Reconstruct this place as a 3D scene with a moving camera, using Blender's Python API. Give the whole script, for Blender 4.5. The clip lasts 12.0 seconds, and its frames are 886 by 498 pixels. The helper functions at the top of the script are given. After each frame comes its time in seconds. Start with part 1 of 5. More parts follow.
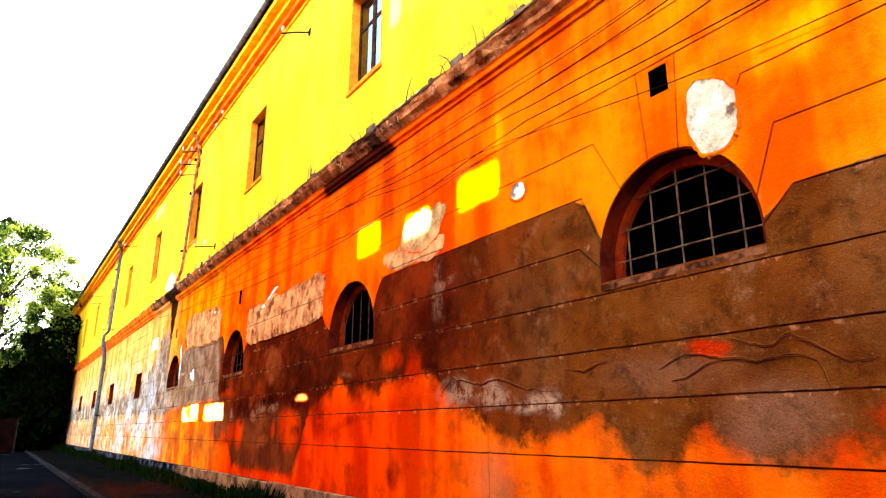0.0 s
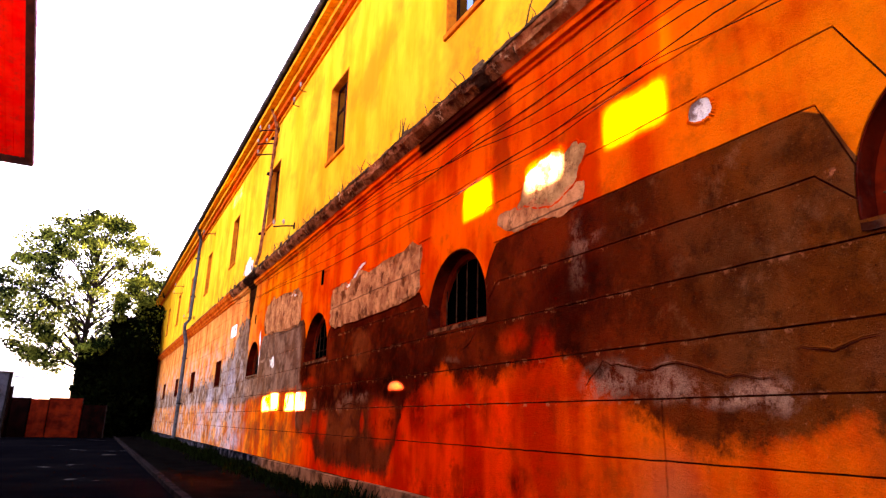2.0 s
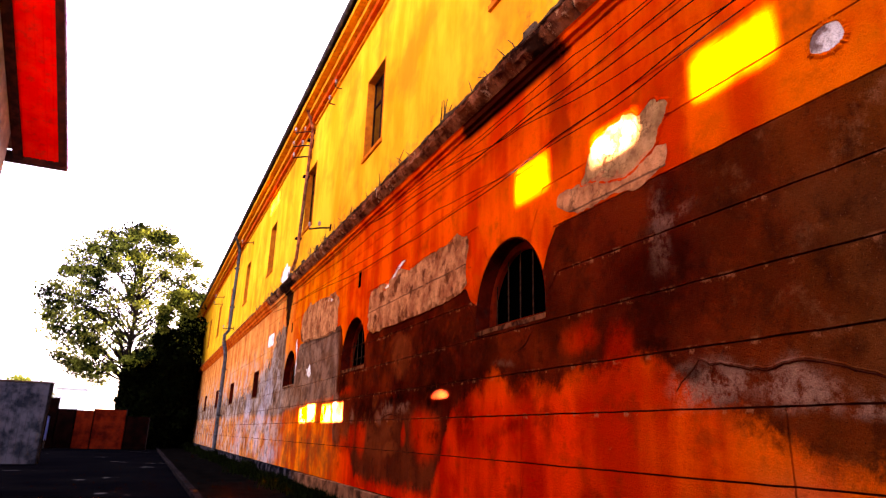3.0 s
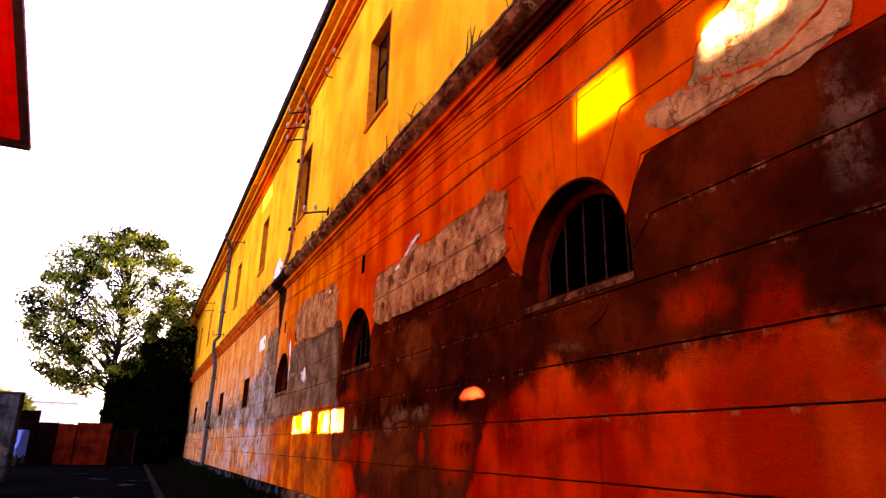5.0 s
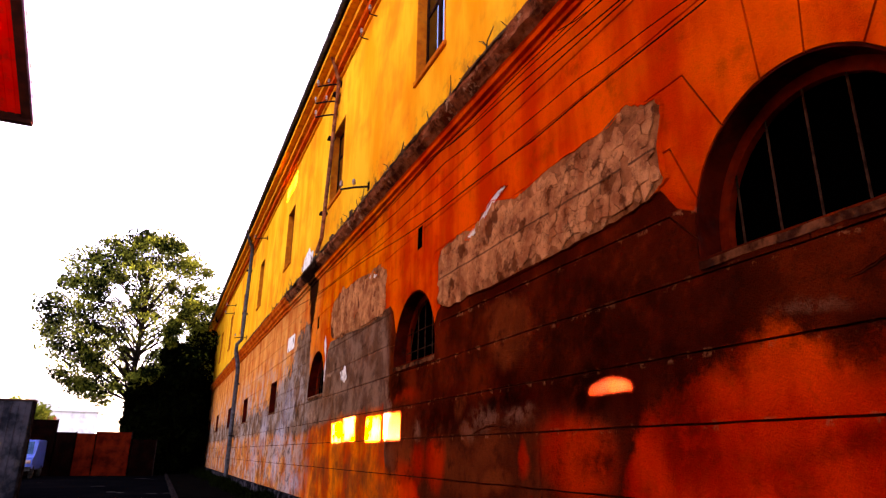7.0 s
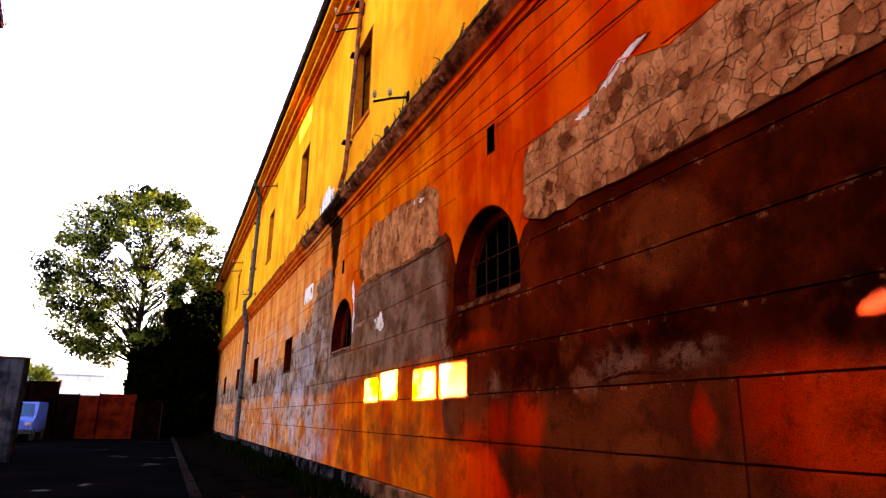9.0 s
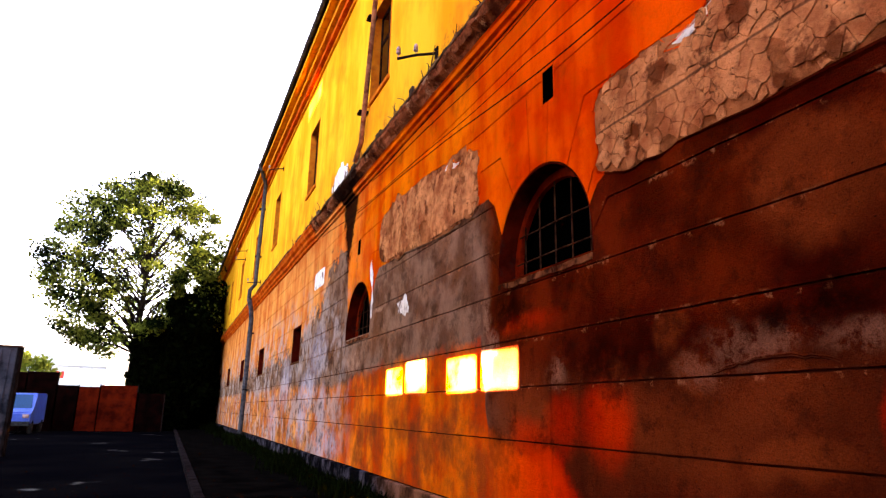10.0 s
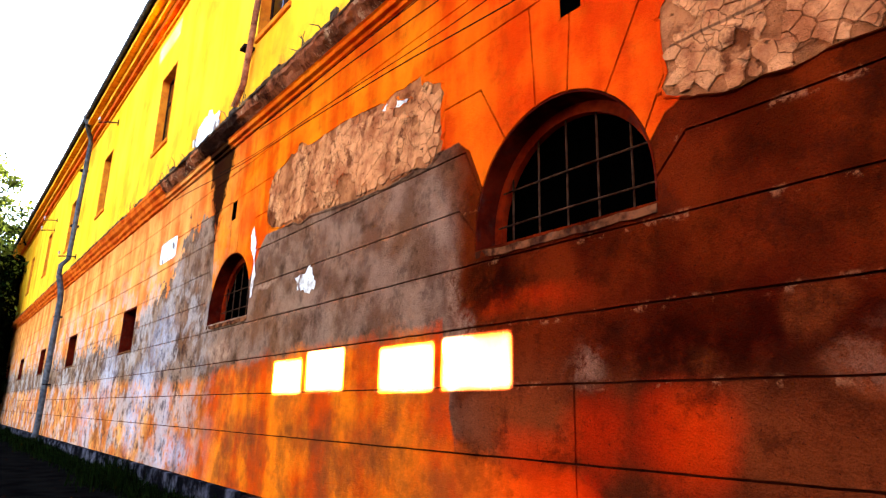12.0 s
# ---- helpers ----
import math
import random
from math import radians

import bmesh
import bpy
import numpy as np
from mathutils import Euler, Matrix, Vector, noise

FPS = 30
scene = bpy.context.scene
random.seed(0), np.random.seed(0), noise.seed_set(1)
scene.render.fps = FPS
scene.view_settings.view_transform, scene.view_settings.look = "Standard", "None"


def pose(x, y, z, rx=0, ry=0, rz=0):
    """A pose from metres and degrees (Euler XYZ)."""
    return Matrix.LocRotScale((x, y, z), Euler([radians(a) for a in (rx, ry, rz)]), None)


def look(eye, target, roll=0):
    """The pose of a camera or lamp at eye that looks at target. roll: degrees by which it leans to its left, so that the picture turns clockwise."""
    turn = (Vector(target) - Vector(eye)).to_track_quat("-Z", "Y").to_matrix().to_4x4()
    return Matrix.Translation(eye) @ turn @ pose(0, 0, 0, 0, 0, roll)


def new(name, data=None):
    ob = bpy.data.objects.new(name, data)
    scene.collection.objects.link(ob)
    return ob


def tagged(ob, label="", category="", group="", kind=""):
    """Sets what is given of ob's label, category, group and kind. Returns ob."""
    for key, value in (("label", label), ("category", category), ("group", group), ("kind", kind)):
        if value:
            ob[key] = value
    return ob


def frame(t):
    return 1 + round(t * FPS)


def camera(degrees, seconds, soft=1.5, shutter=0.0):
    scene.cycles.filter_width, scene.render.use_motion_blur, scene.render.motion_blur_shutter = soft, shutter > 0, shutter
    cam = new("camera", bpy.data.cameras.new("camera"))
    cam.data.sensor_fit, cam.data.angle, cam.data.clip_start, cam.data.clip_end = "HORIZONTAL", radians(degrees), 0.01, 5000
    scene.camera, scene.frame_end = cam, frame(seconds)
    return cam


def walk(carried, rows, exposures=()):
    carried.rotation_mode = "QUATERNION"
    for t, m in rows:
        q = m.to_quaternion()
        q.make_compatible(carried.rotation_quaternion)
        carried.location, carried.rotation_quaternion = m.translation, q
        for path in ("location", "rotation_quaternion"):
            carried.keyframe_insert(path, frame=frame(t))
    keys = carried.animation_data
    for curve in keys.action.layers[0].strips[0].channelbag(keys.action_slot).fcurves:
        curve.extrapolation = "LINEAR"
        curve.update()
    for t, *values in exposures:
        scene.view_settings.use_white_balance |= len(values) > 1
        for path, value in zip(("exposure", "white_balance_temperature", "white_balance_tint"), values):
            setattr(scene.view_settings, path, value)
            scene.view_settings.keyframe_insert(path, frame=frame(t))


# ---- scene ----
EXPOSURES = [(0, 5.2, 7400, -6), (1.0, 4.95, 7600, 2), (1.5, 4.4, 8000, 26), (2.5, 3.9, 8600, 46), (4.5, 3.5, 8900, 54), (6.5, 3.3, 8900, 48), (8.3, 2.95, 8700, 38), (9.0, 3.3, 8400, 34), (10.5, 3.7, 7800, 24), (11.4, 3.75, 7300, 12), (12.0, 4.4, 6700, 6)]
# y, z, width, height, power
GLINTS = [
    (23.48, 1.89, 0.72, 0.33, 34.0), (22.55, 1.93, 0.80, 0.38, 40.0), (21.02, 1.89, 0.80, 0.35, 40.0), (20.07, 1.90, 0.78, 0.36, 40.0),
    (9.28, 4.39, 0.74, 0.36, 3.4), (12.20, 4.42, 0.70, 0.40, 3.0), (10.70, 4.30, 0.62, 0.26, 2.6),
    (8.95, 4.95, 0.30, 0.50, 0.10), (5.35, 4.35, 0.60, 0.40, 0.14),
    (11.5, 8.45, 0.34, 0.8, 2.0), (32.2, 10.62, 1.9, 0.45, 7.0),
]
# levels of the grey overpaint along the wall: (y, level)
GREY_TOP = [(0, 3.19), (5.46, 3.20), (5.74, 2.96), (7.30, 2.96), (7.36, 3.36), (7.55, 3.70), (11.7, 3.70), (11.94, 3.42), (12.1, 2.95), (13.5, 2.95), (13.6, 3.15), (13.82, 3.25), (13.9, 3.42), (18.1, 3.42), (18.36, 3.32), (18.5, 3.0), (19.9, 3.0), (20.04, 3.48), (20.22, 3.82), (24.6, 3.86), (24.95, 3.3), (26.6, 3.3), (26.8, 4.72), (28.3, 4.72), (29.0, 3.9), (33.0, 3.0)]
GREY_LOW = [(0, 1.2), (5.4, 1.32), (5.8, 1.2), (6.2, 1.36), (6.46, 1.48), (6.75, 1.2), (7.1, 1.12), (7.4, 1.42), (7.55, 1.58), (7.95, 1.40), (8.9, 1.34), (9.35, 1.55), (9.8, 1.80), (10.36, 2.22), (11.4, 2.06), (11.85, 1.88), (12.2, 2.14), (12.7, 2.02), (13.15, 2.22), (13.7, 2.0), (14.3, 1.72), (14.9, 0.7), (18.6, 0.7), (19.0, 1.20), (20.3, 1.20), (20.45, 2.2), (24.3, 2.16), (25.2, 2.05), (25.8, 2.1), (26.5, 1.9), (34.0, 2.1)]
# wear with a place of its own on the wall: (y, z, half width, half height, softness, strength)
# the first three are broad darkening, the rest soot spots
SOOTY_AND_DARKER = [(14.7, 2.60, 1.7, 0.55, 0.8, 0.62), (10.0, 2.65, 1.3, 0.50, 0.9, 0.40), (8.4, 2.75, 1.2, 0.55, 0.9, 0.30), (15.0, 2.08, 0.42, 0.20, 0.7, 0.85), (16.5, 2.05, 0.55, 0.11, 0.7, 0.85), (12.42, 2.08, 0.34, 0.20, 0.6, 0.7), (19.84, 2.47, 0.36, 0.26, 0.55, 0.8), (18.2, 1.92, 0.75, 0.20, 0.8, 0.7), (11.2, 0.88, 0.20, 0.14, 0.7, 0.6), (12.68, 1.62, 0.30, 0.08, 0.8, 0.45), (14.9, 1.43, 0.26, 0.10, 0.7, 0.6), (11.88, 1.62, 0.09, 0.24, 0.8, 0.5), (10.25, 2.28, 0.22, 0.11, 0.7, 0.6), (9.95, 1.97, 0.30, 0.07, 0.7, 0.65), (13.86, 1.75, 0.26, 0.32, 0.8, 0.6), (7.75, 3.40, 0.35, 0.16, 0.9, 0.35)]
EMBERS = [(15.2, 1.46, 0.55, 0.36, 0.4, 0.9), (18.28, 1.42, 0.26, 0.30, 0.6, 0.95), (16.1, 1.47, 0.09, 0.13, 0.5, 0.7), (18.85, 1.36, 0.28, 0.22, 0.6, 0.8), (19.36, 1.27, 0.36, 0.16, 0.6, 0.8), (6.33, 2.09, 0.15, 0.07, 0.5, 0.95), (11.42, 2.42, 0.22, 0.16, 0.7, 0.8), (10.79, 2.28, 0.20, 0.16, 0.7, 0.8), (19.5, 2.30, 0.5, 0.10, 0.8, 0.45), (5.0, 1.50, 0.16, 0.12, 0.6, 0.8)]
PALER = [(16.3, 2.72, 0.46, 0.36, 0.30, 0.75), (17.53, 2.05, 0.13, 0.14, 0.5, 0.6), (18.16, 1.92, 0.08, 0.08, 0.5, 0.5), (17.36, 1.77, 0.16, 0.10, 0.5, 0.6), (5.83, 1.54, 0.38, 0.24, 0.6, 0.55), (16.73, 1.24, 0.32, 0.11, 0.5, 0.6), (17.55, 1.36, 0.55, 0.26, 0.7, 0.4), (19.62, 1.42, 0.62, 0.24, 0.25, 0.5), (6.8, 1.92, 0.55, 0.16, 0.7, 0.35), (16.5, 3.05, 0.30, 0.08, 0.6, 0.4), (16.9, 1.55, 0.40, 0.16, 0.7, 0.35), (9.1, 0.95, 0.30, 0.30, 0.7, 0.45)]
LIMED = [(9.72, 1.88, 0.36, 0.15, 0.6, 0.8), (9.05, 1.83, 0.34, 0.15, 0.6, 0.75), (8.3, 1.76, 0.32, 0.10, 0.6, 0.95), (8.06, 1.68, 0.11, 0.09, 0.6, 0.9), (10.2, 3.20, 0.11, 0.32, 0.7, 0.38), (10.05, 3.24, 0.20, 0.05, 0.7, 0.5), (16.9, 1.90, 0.30, 0.11, 0.7, 0.75), (16.15, 1.84, 0.32, 0.09, 0.7, 0.7), (17.3, 1.80, 0.16, 0.08, 0.7, 0.55), (18.95, 1.80, 0.15, 0.13, 0.7, 0.85), (20.34, 2.42, 0.08, 0.30, 0.7, 0.6), (20.18, 2.20, 0.13, 0.10, 0.6, 0.75), (12.85, 2.31, 0.24, 0.05, 0.7, 0.45), (26.0, 2.36, 0.55, 0.16, 0.6, 0.8), (24.4, 3.17, 0.36, 0.04, 0.6, 0.7)]
LILAC = [(30.2, 1.95, 0.85, 0.42, 0.6, 0.85), (30.6, 1.15, 0.55, 0.45, 0.6, 0.8), (27.9, 0.78, 1.1, 0.26, 0.6, 0.7), (29.2, 2.75, 0.7, 0.5, 0.7, 0.6), (28.4, 1.5, 0.3, 0.5, 0.7, 0.5), (33.5, 2.2, 0.7, 0.6, 0.7, 0.6), (35.5, 1.2, 0.9, 0.6, 0.7, 0.5)]
# cracks with a lifted lip: courses of (y, z)
CRACKS = [
    [(6.81, 1.94), (6.52, 2.04), (6.25, 1.99), (5.93, 1.94), (5.64, 1.96), (5.50, 1.90), (5.44, 1.70)],
    [(6.13, 2.12), (5.96, 2.05), (5.79, 2.03), (5.66, 2.11), (5.51, 2.01), (5.30, 1.87), (5.09, 1.90)],
    [(6.68, 1.82), (6.52, 1.85), (6.35, 1.95), (6.18, 1.98)],
    [(7.91, 2.02), (7.65, 1.98), (7.46, 2.04), (7.32, 2.05)],
    [(10.1, 1.86), (9.85, 2.06), (9.28, 1.95), (8.97, 2.00), (8.5, 1.86), (8.04, 1.81)],
    [(17.2, 1.73), (16.8, 1.80), (16.5, 1.78), (16.3, 1.74)],
    [(12.6, 2.40), (12.4, 2.46), (12.17, 2.63)],
    [(15.95, 3.70), (15.6, 3.62), (15.2, 3.66), (14.8, 3.58)],
]
cam = camera(69.3, 12.0, soft=1.3)
PATH = [
    (0, (-4.555, 3.287, 1.449), (-3.48, 4.883, 1.994), -0.0),
    (0.5, (-4.487, 3.73, 1.458), (-3.426, 5.321, 2.043), -0.1),
    (1, (-4.392, 4.177, 1.479), (-3.362, 5.78, 2.088), -0.0),
    (1.5, (-4.332, 4.659, 1.445), (-3.407, 6.342, 2.006), 1.5),
    (2, (-4.203, 5.139, 1.455), (-3.308, 6.848, 1.984), 1.4),
    (2.5, (-4.0, 5.628, 1.475), (-3.19, 7.374, 2.016), 1.8),
    (2.7, (-3.916, 5.842, 1.454), (-3.137, 7.599, 2.006), 1.8),
    (4.5, (-3.449, 7.662, 1.447), (-2.647, 9.397, 2.035), 1.3),
    (5, (-3.314, 8.203, 1.429), (-2.527, 9.942, 2.027), 1.3),
    (5.5, (-3.29, 8.74, 1.427), (-2.534, 10.498, 2.008), 1.4),
    (6, (-3.303, 9.272, 1.474), (-2.557, 11.03, 2.066), 0.9),
    (6.5, (-3.23, 9.845, 1.505), (-2.491, 11.599, 2.118), 0.8),
    (8.3, (-3.317, 11.942, 1.429), (-2.574, 13.696, 2.036), 0.6),
    (8.5, (-3.294, 12.189, 1.45), (-2.548, 13.957, 2.013), 0.8),
    (9, (-3.17, 12.817, 1.436), (-2.426, 14.601, 1.95), 0.9),
    (9.5, (-3.11, 13.464, 1.437), (-2.372, 15.253, 1.942), 1.0),
    (10, (-3.116, 14.085, 1.456), (-2.377, 15.877, 1.951), 1.2),
    (10.5, (-3.094, 14.716, 1.49), (-2.36, 16.51, 1.985), 1.4),
    (11, (-3.197, 15.294, 1.49), (-2.47, 17.088, 1.991), 2.1),
    (11.5, (-3.252, 15.838, 1.468), (-2.429, 17.594, 1.957), 2.2),
    (12, (-3.298, 16.231, 1.487), (-2.115, 17.763, 1.991), 1.4),
]
walk(cam, [(t, look(eye, target, roll)) for t, eye, target, roll in PATH], EXPOSURES)

# ---- world and sun ----
SUN_EL, SUN_AZ = radians(32), radians(62)  # azimuth from +y towards +x: behind the long building
world = bpy.data.worlds.new("sky")
scene.world = world
world.use_nodes = True
wt = world.node_tree
sky = wt.nodes.new("ShaderNodeTexSky")
sky.sky_type = "NISHITA"
sky.sun_disc = False
sky.sun_elevation, sky.sun_rotation = SUN_EL, SUN_AZ
sky.air_density, sky.dust_density, sky.ozone_density = 1.0, 2.5, 1.0
wt.nodes["Background"].inputs["Strength"].default_value = 0.15
wt.links.new(sky.outputs["Color"], wt.nodes["Background"].inputs["Color"])

sun = new("sun", bpy.data.lights.new("sun", "SUN"))
sun.data.energy, sun.data.angle, sun.data.color = 3.5, radians(0.5), (1.0, 0.93, 0.82)
toward = Vector((math.sin(SUN_AZ) * math.cos(SUN_EL), math.cos(SUN_AZ) * math.cos(SUN_EL), math.sin(SUN_EL)))
sun.rotation_euler = toward.to_track_quat("Z", "Y").to_euler()


def glint(y, z, width, height, power, shape="RECTANGLE", lean=0.0, blur=0.6):
    """Sunlight thrown across the alley by one pane of the opposite facade, as a narrow beam on the long wall."""
    lamp = bpy.data.lights.new("pane_glint", "AREA")
    lamp.shape, lamp.size, lamp.size_y = shape, width, height
    lamp.spread, lamp.energy, lamp.color = radians(blur), power, (1.0, 0.94, 0.82)
    ob = new("pane_glint", lamp)
    ob.matrix_world = look((-7.7, y, z), (0, y, z), lean)
    return ob


for gy, gz, gw, gh, gp in GLINTS:
    glint(gy, gz, gw, gh, gp, blur=0.75 if gz < 3 else (1.7 if gp > 1 else 3.0))
glint(14.68, 1.99, 0.54, 0.20, 5.5, "ELLIPSE", blur=0.5)

# ---- node helpers ----


def material(name, rough=0.85, metal=0.0, spec=0.0):
    m = bpy.data.materials.new(name)
    m.use_nodes = True
    b = m.node_tree.nodes["Principled BSDF"]
    b.inputs["Roughness"].default_value, b.inputs["Metallic"].default_value = rough, metal
    b.inputs["Specular IOR Level"].default_value = spec
    return m, m.node_tree, b


def place_node(nt):
    return nt.nodes.new("ShaderNodeNewGeometry").outputs["Position"]


def split(nt, vec):
    n = nt.nodes.new("ShaderNodeSeparateXYZ")
    nt.links.new(vec, n.inputs[0])
    return n.outputs


def calc(nt, op, a, b=None, clamp=False):
    n = nt.nodes.new("ShaderNodeMath")
    n.operation, n.use_clamp = op, clamp
    for k, v in ((0, a), (1, b)):
        if v is None:
            continue
        if isinstance(v, (int, float)):
            n.inputs[k].default_value = v
        else:
            nt.links.new(v, n.inputs[k])
    return n.outputs[0]


def noise_node(nt, vec, scale, detail=4, rough=0.6, stretch=None):
    if stretch:
        mp = nt.nodes.new("ShaderNodeMapping")
        mp.inputs["Scale"].default_value = stretch
        nt.links.new(vec, mp.inputs[0])
        vec = mp.outputs[0]
    n = nt.nodes.new("ShaderNodeTexNoise")
    n.inputs["Scale"].default_value, n.inputs["Detail"].default_value, n.inputs["Roughness"].default_value = scale, detail, rough
    nt.links.new(vec, n.inputs["Vector"])
    return n.outputs["Fac"]


def step(nt, v, lo, hi):
    """0 below lo, 1 above hi."""
    n = nt.nodes.new("ShaderNodeMapRange")
    n.interpolation_type = "SMOOTHSTEP"
    n.inputs["From Min"].default_value, n.inputs["From Max"].default_value = lo, hi
    nt.links.new(v, n.inputs["Value"])
    return n.outputs["Result"]


def mix(nt, fac, a, b):
    n = nt.nodes.new("ShaderNodeMix")
    n.data_type = "RGBA"
    for sock, v in ((n.inputs["Factor"], fac), (n.inputs["A"], a), (n.inputs["B"], b)):
        if isinstance(v, (tuple, list)):
            sock.default_value = (*v, 1)
        elif isinstance(v, (int, float)):
            sock.default_value = v
        else:
            nt.links.new(v, sock)
    return n.outputs["Result"]


def bump(nt, shader, height, strength=0.4, distance=0.01):
    n = nt.nodes.new("ShaderNodeBump")
    n.inputs["Strength"].default_value, n.inputs["Distance"].default_value = strength, distance
    nt.links.new(height, n.inputs["Height"])
    nt.links.new(n.outputs["Normal"], shader.inputs["Normal"])


def steps_along(nt, v, span, stops, top):
    """A value that changes along v: stops are (v, value)."""
    n = nt.nodes.new("ShaderNodeValToRGB")
    n.color_ramp.interpolation = "LINEAR"
    while len(n.color_ramp.elements) < len(stops):
        n.color_ramp.elements.new(0.5)
    for e, (at, value) in zip(n.color_ramp.elements, stops):
        e.position = at / span
        e.color = (value / top,) * 3 + (1,)
    nt.links.new(calc(nt, "DIVIDE", v, span), n.inputs[0])
    rgb = nt.nodes.new("ShaderNodeSeparateColor")
    nt.links.new(n.outputs[0], rgb.inputs[0])
    return calc(nt, "MULTIPLY", rgb.outputs[0], top)


def rough_paint(name, dark, light, scale=3.0, rough=0.85, metal=0.0, spec=0.0, grain=40, relief=0.3, dirt=(0.03, 0.025, 0.02), dirty=0.35):
    """Paint, stone, wood or metal with broad blotches, fine grain and dirt."""
    m, nt, b = material(name, rough, metal, spec)
    p = nt.nodes.new("ShaderNodeTexCoord").outputs["Object"]
    broad, fine = noise_node(nt, p, scale), noise_node(nt, p, grain, 3)
    col = mix(nt, step(nt, broad, 0.35, 0.65), dark, light)
    col = mix(nt, calc(nt, "MULTIPLY", step(nt, noise_node(nt, p, scale * 2.7, 6), 0.5, 0.72), dirty), col, dirt)
    nt.links.new(col, b.inputs["Base Color"])
    bump(nt, b, calc(nt, "ADD", broad, calc(nt, "MULTIPLY", fine, 0.5)), relief)
    return m


# ---- materials ----
def worn_spots(nt, place, rows):
    """The union of soft uneven spots on the wall."""
    total = None
    for y, z, ry, rz, soft, strength in rows:
        off = nt.nodes.new("ShaderNodeVectorMath")
        off.operation = "SUBTRACT"
        off.inputs[1].default_value = (0, y, z)
        nt.links.new(place, off.inputs[0])
        scaled = nt.nodes.new("ShaderNodeVectorMath")
        scaled.operation = "MULTIPLY"
        scaled.inputs[1].default_value = (0, 1 / ry, 1 / rz)
        nt.links.new(off.outputs[0], scaled.inputs[0])
        far = nt.nodes.new("ShaderNodeVectorMath")
        far.operation = "LENGTH"
        nt.links.new(scaled.outputs[0], far.inputs[0])
        n = nt.nodes.new("ShaderNodeMapRange")
        n.interpolation_type = "SMOOTHSTEP"
        n.inputs["From Min"].default_value, n.inputs["From Max"].default_value = 1 + soft, 1 - soft
        n.inputs["To Max"].default_value = strength
        nt.links.new(far.outputs["Value"], n.inputs["Value"])
        total = n.outputs["Result"] if total is None else calc(nt, "MAXIMUM", total, n.outputs["Result"])
    return total


def warped(nt, p, *waves):
    """p pushed about by noise: waves are (scale, amount)."""
    total = p
    for scale, amount in waves:
        w = nt.nodes.new("ShaderNodeTexNoise")
        w.inputs["Scale"].default_value, w.inputs["Detail"].default_value = scale, 4
        nt.links.new(p, w.inputs["Vector"])
        rgb = nt.nodes.new("ShaderNodeSeparateColor")
        nt.links.new(w.outputs["Color"], rgb.inputs[0])
        shift = nt.nodes.new("ShaderNodeCombineXYZ")
        for k in range(3):
            nt.links.new(calc(nt, "MULTIPLY", calc(nt, "SUBTRACT", rgb.outputs[k], 0.5), amount), shift.inputs[k])
        added = nt.nodes.new("ShaderNodeVectorMath")
        added.operation = "ADD"
        nt.links.new(total, added.inputs[0])
        nt.links.new(shift.outputs[0], added.inputs[1])
        total = added.outputs[0]
    return total


